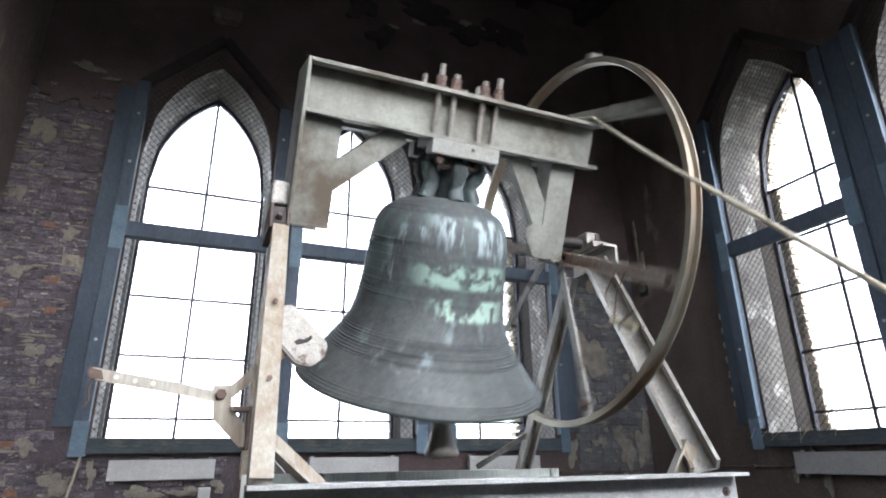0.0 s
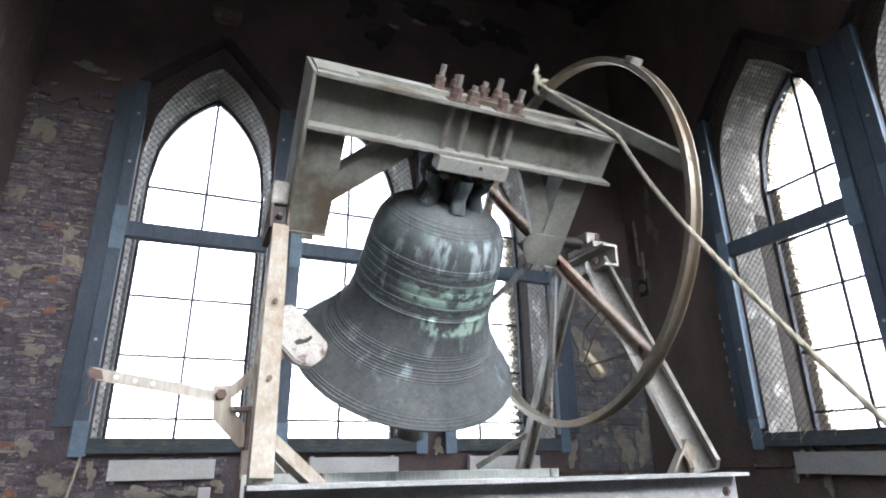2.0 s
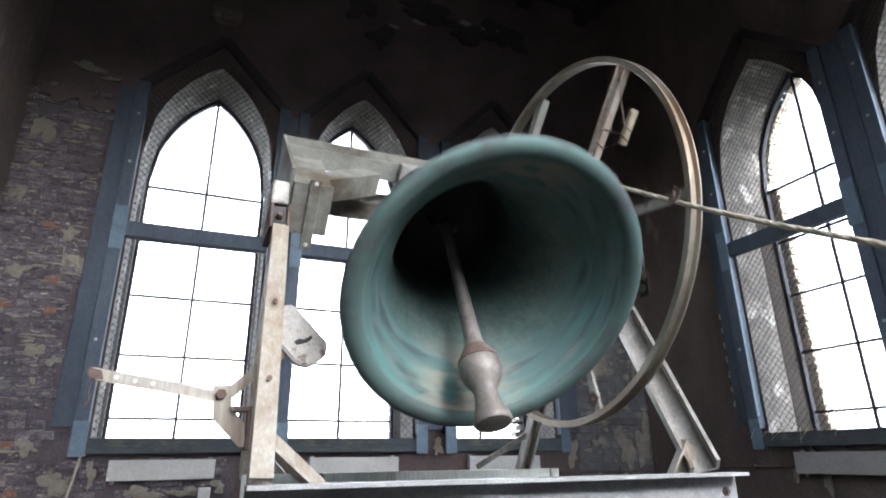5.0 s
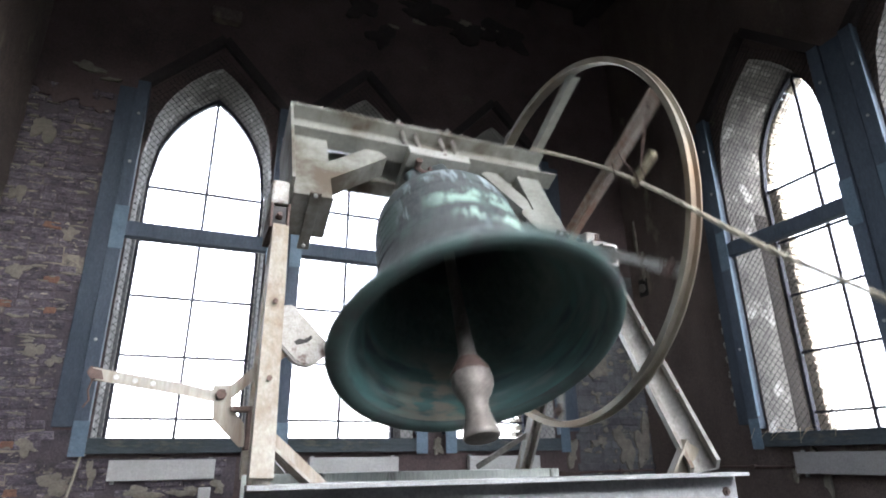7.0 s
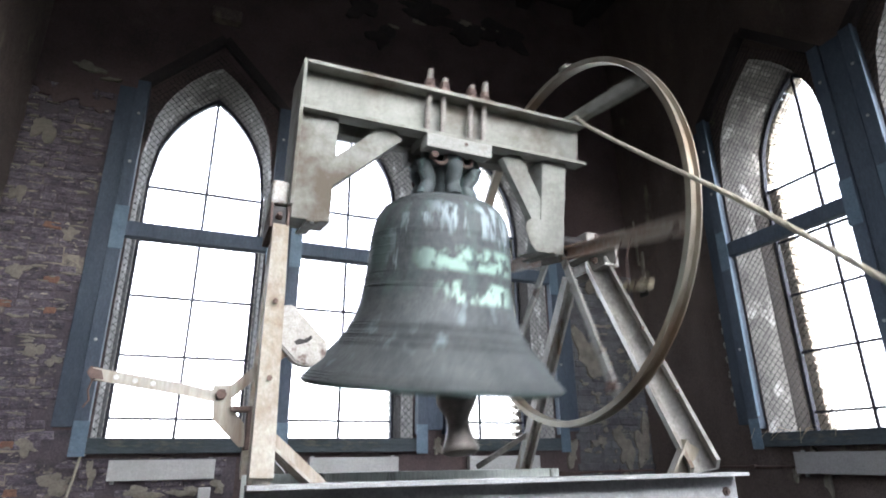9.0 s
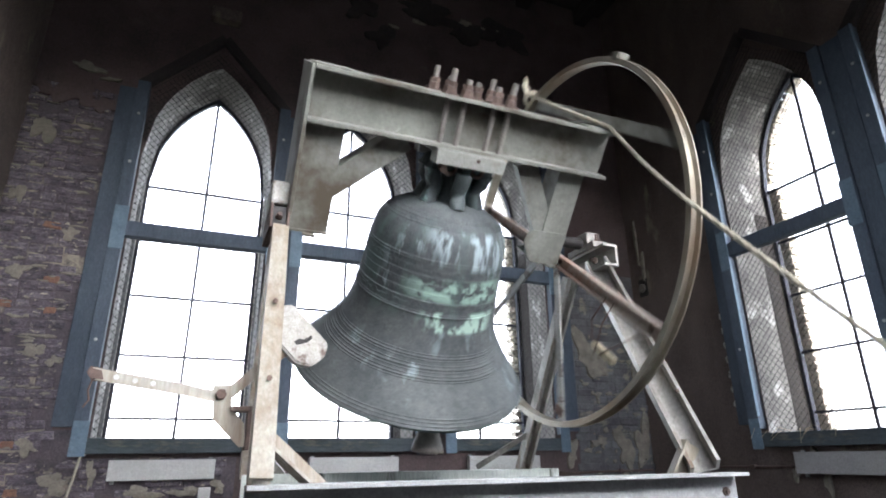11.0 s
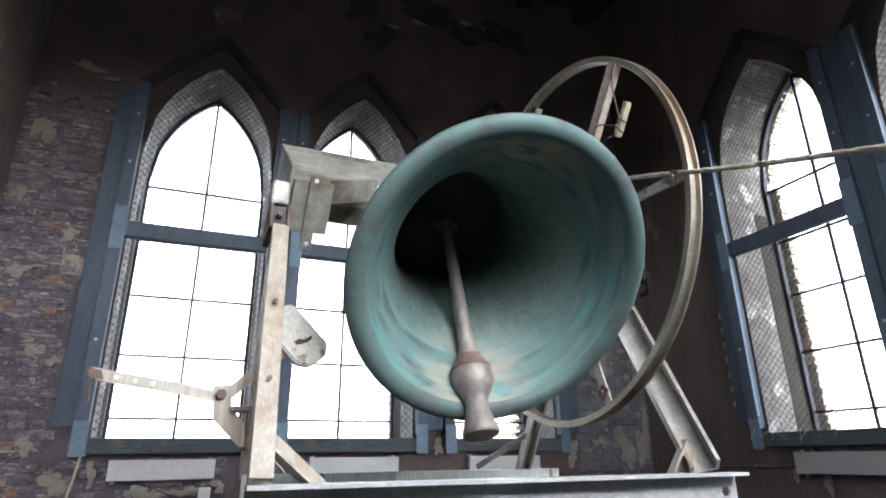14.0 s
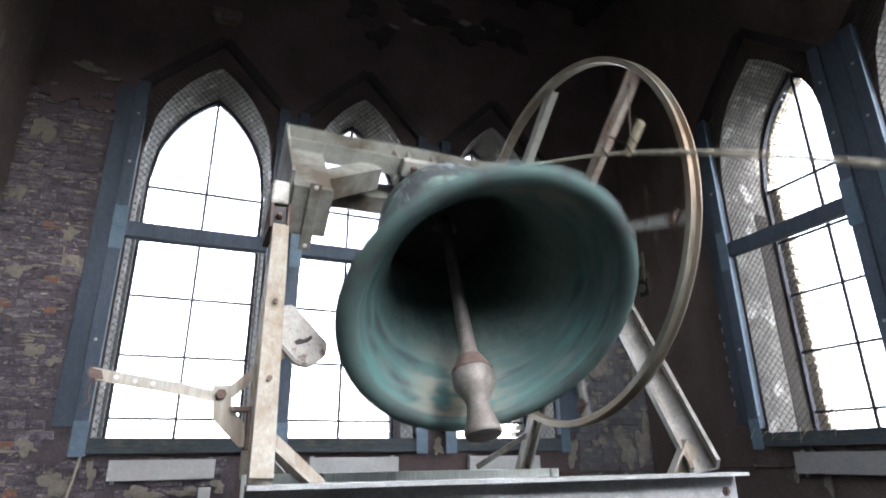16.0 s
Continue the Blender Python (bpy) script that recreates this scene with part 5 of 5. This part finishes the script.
# the rope's height over the lens where it crosses four distances: seconds, then y = 0.65, 0.85, 1.10, 1.35
ROPE_EARLY = [(0, 0.31, 0.52, 0.78, 1.05), (0.2, 0.27, 0.45, 0.68, 0.93), (0.5, 0.42, 0.59, 0.81, 0.94), (0.7, 0.44, 0.6, 0.8, 1.01), (1, 0.28, 0.45, 0.65, 0.82), (1.2, 0.19, 0.38, 0.63, 0.88), (1.5, 0.15, 0.42, 0.74, 1.07), (1.7, 0.2, 0.44, 0.73, 1.03), (2, 0.03, 0.29, 0.66, 1.04), (2.2, 0.2, 0.44, 0.75, 1.05), (2.5, 0.32, 0.47, 0.67, 0.89), (2.7, 0.34, 0.46, 0.61, 0.76), (3, 0.39, 0.5, 0.65, 0.8), (3.2, 0.36, 0.5, 0.67, 0.83), (3.5, 0.26, 0.47, 0.71, 0.96), (3.7, 0.22, 0.45, 0.72, 1.0), (4, 0.13, 0.38, 0.7, 1.05), (4.72, 0.32, 0.47, 0.67, 0.89), (5.22, 0.39, 0.5, 0.65, 0.8), (5.72, 0.26, 0.47, 0.71, 0.96), (6.22, 0.13, 0.38, 0.7, 1.05), (6.5, -0.02, 0.25, 0.64, 1.05), (6.7, 0.19, 0.43, 0.73, 1.03), (7, 0.28, 0.44, 0.68, 0.88), (7.2, 0.47, 0.62, 0.82, 1.01), (7.5, 0.46, 0.61, 0.79, 0.96)]
ROPE_LATE = [(7.7, 0.35, 0.51, 0.72, 0.89), (8, 0.18, 0.42, 0.72, 1.01), (8.2, 0.32, 0.52, 0.78, 1.03), (8.5, 0.07, 0.3, 0.67, 1.06), (8.7, 0.18, 0.43, 0.74, 1.05), (9, 0.33, 0.54, 0.77, 1.01), (9.72, 0.46, 0.61, 0.79, 0.96), (10.22, 0.18, 0.42, 0.72, 1.01), (10.72, 0.07, 0.3, 0.67, 1.06), (11.2, 0.33, 0.54, 0.77, 1.01), (11.5, 0.61, 0.71, 0.82, 0.94), (11.7, 0.59, 0.68, 0.79, 0.9), (12, 0.57, 0.66, 0.77, 0.87), (12.2, 0.55, 0.66, 0.8, 0.95), (12.5, 0.43, 0.6, 0.81, 1.03), (12.7, 0.15, 0.45, 0.76, 1.02), (13, 0.06, 0.23, 0.54, 1.01), (13.2, 0.17, 0.42, 0.74, 1.05), (13.5, 0.49, 0.64, 0.83, 1.01), (13.7, 0.5, 0.6, 0.73, 0.86), (14, 0.55, 0.62, 0.72, 0.81), (14.2, 0.53, 0.63, 0.75, 0.87), (14.5, 0.49, 0.62, 0.79, 0.96), (14.7, 0.37, 0.56, 0.79, 1.03), (15, 0.19, 0.38, 0.7, 1.07), (15.2, -0.03, 0.12, 0.48, 1.25), (15.5, 0.07, 0.17, 0.52, 1.01), (15.7, 0.29, 0.38, 0.61, 0.9), (16, 0.54, 0.66, 0.79, 0.91)]


def between(rows, t, col=1):
    """A smooth curve through the rows, with the slopes of their neighbours."""
    if t <= rows[0][0]:
        return rows[0][col]

    def slope(i):
        a, b = rows[max(0, i - 1)], rows[min(len(rows) - 1, i + 1)]
        return (b[col] - a[col]) / (b[0] - a[0])

    for i, (a, b) in enumerate(zip(rows, rows[1:])):
        if a[0] <= t <= b[0]:
            h = b[0] - a[0]
            u = (t - a[0]) / h
            return (1 + 2 * u) * (1 - u) ** 2 * a[col] + u * (1 - u) ** 2 * h * slope(i) + u * u * (3 - 2 * u) * b[col] + u * u * (u - 1) * h * slope(i + 1)
    return rows[-1][col]


def wave(w, t):
    k = math.tau * t / PERIOD
    return w[0] * math.cos(k) + w[1] * math.sin(k) + w[2]


def swing(t):
    """Degrees by which the bell's mouth has swung towards the camera."""
    return wave(SWING_WAVE, t) + between(SWING_OFF, t)


def hang(t):
    """The same for the clapper, in the room."""
    return wave(CLAPPER_WAVE, t) + between(CLAPPER_OFF, t)


def rope_nodes(t):
    rows = ROPE_EARLY + ROPE_LATE
    start = pose(0, YA, ZA, -swing(t)) @ Vector(BEND)
    way = [start]
    xr = 1.088
    z = [between(rows, t, c) for c in (1, 2, 3, 4)]
    for y, zz in ((1.35, z[3]), (1.10, z[2]), (0.85, z[1]), (0.65, z[0])):
        if y < start.y - 0.05:
            way.append(Vector((xr, y, ZC + zz)))
    d = (way[-1] - way[-2]).normalized()
    way.append(way[-1] + d * 2.0)
    # round the corners a little, then step along by equal lengths
    for _ in range(2):
        soft = [way[0]]
        for a, b in zip(way, way[1:]):
            soft += [a.lerp(b, 0.25), a.lerp(b, 0.75)]
        way = soft + [way[-1]]
    nodes, pos, i = [way[0]], way[0], 1
    while len(nodes) <= COUNT and i < len(way):
        gap = (way[i] - pos).length
        if gap < PIECE * 0.02:
            i += 1
            continue
        need = PIECE
        p = pos
        while i < len(way) and (way[i] - p).length < need:
            need -= (way[i] - p).length
            p = way[i]
            i += 1
        if i >= len(way):
            break
        pos = p + (way[i] - p).normalized() * need
        nodes.append(pos)
    return nodes


def motions():
    ts = [k * 0.1 for k in range(161)]
    walk(bell, [(t, pose(0, YA, ZA, -swing(t))) for t in ts])
    walk(clapper, [(t, pose(*CP, swing(t) - hang(t))) for t in ts])
    walk(rope_tied, [(t, pose(0, YA, ZA, -swing(t))) for t in ts])
    lines = [rope_nodes(t) for t in ts]
    for k, ob in enumerate(pieces):
        walk(ob, [(t, along(n[k], n[k + 1], (1, 0, 0))[0]) for t, n in zip(ts, lines)])


motions()
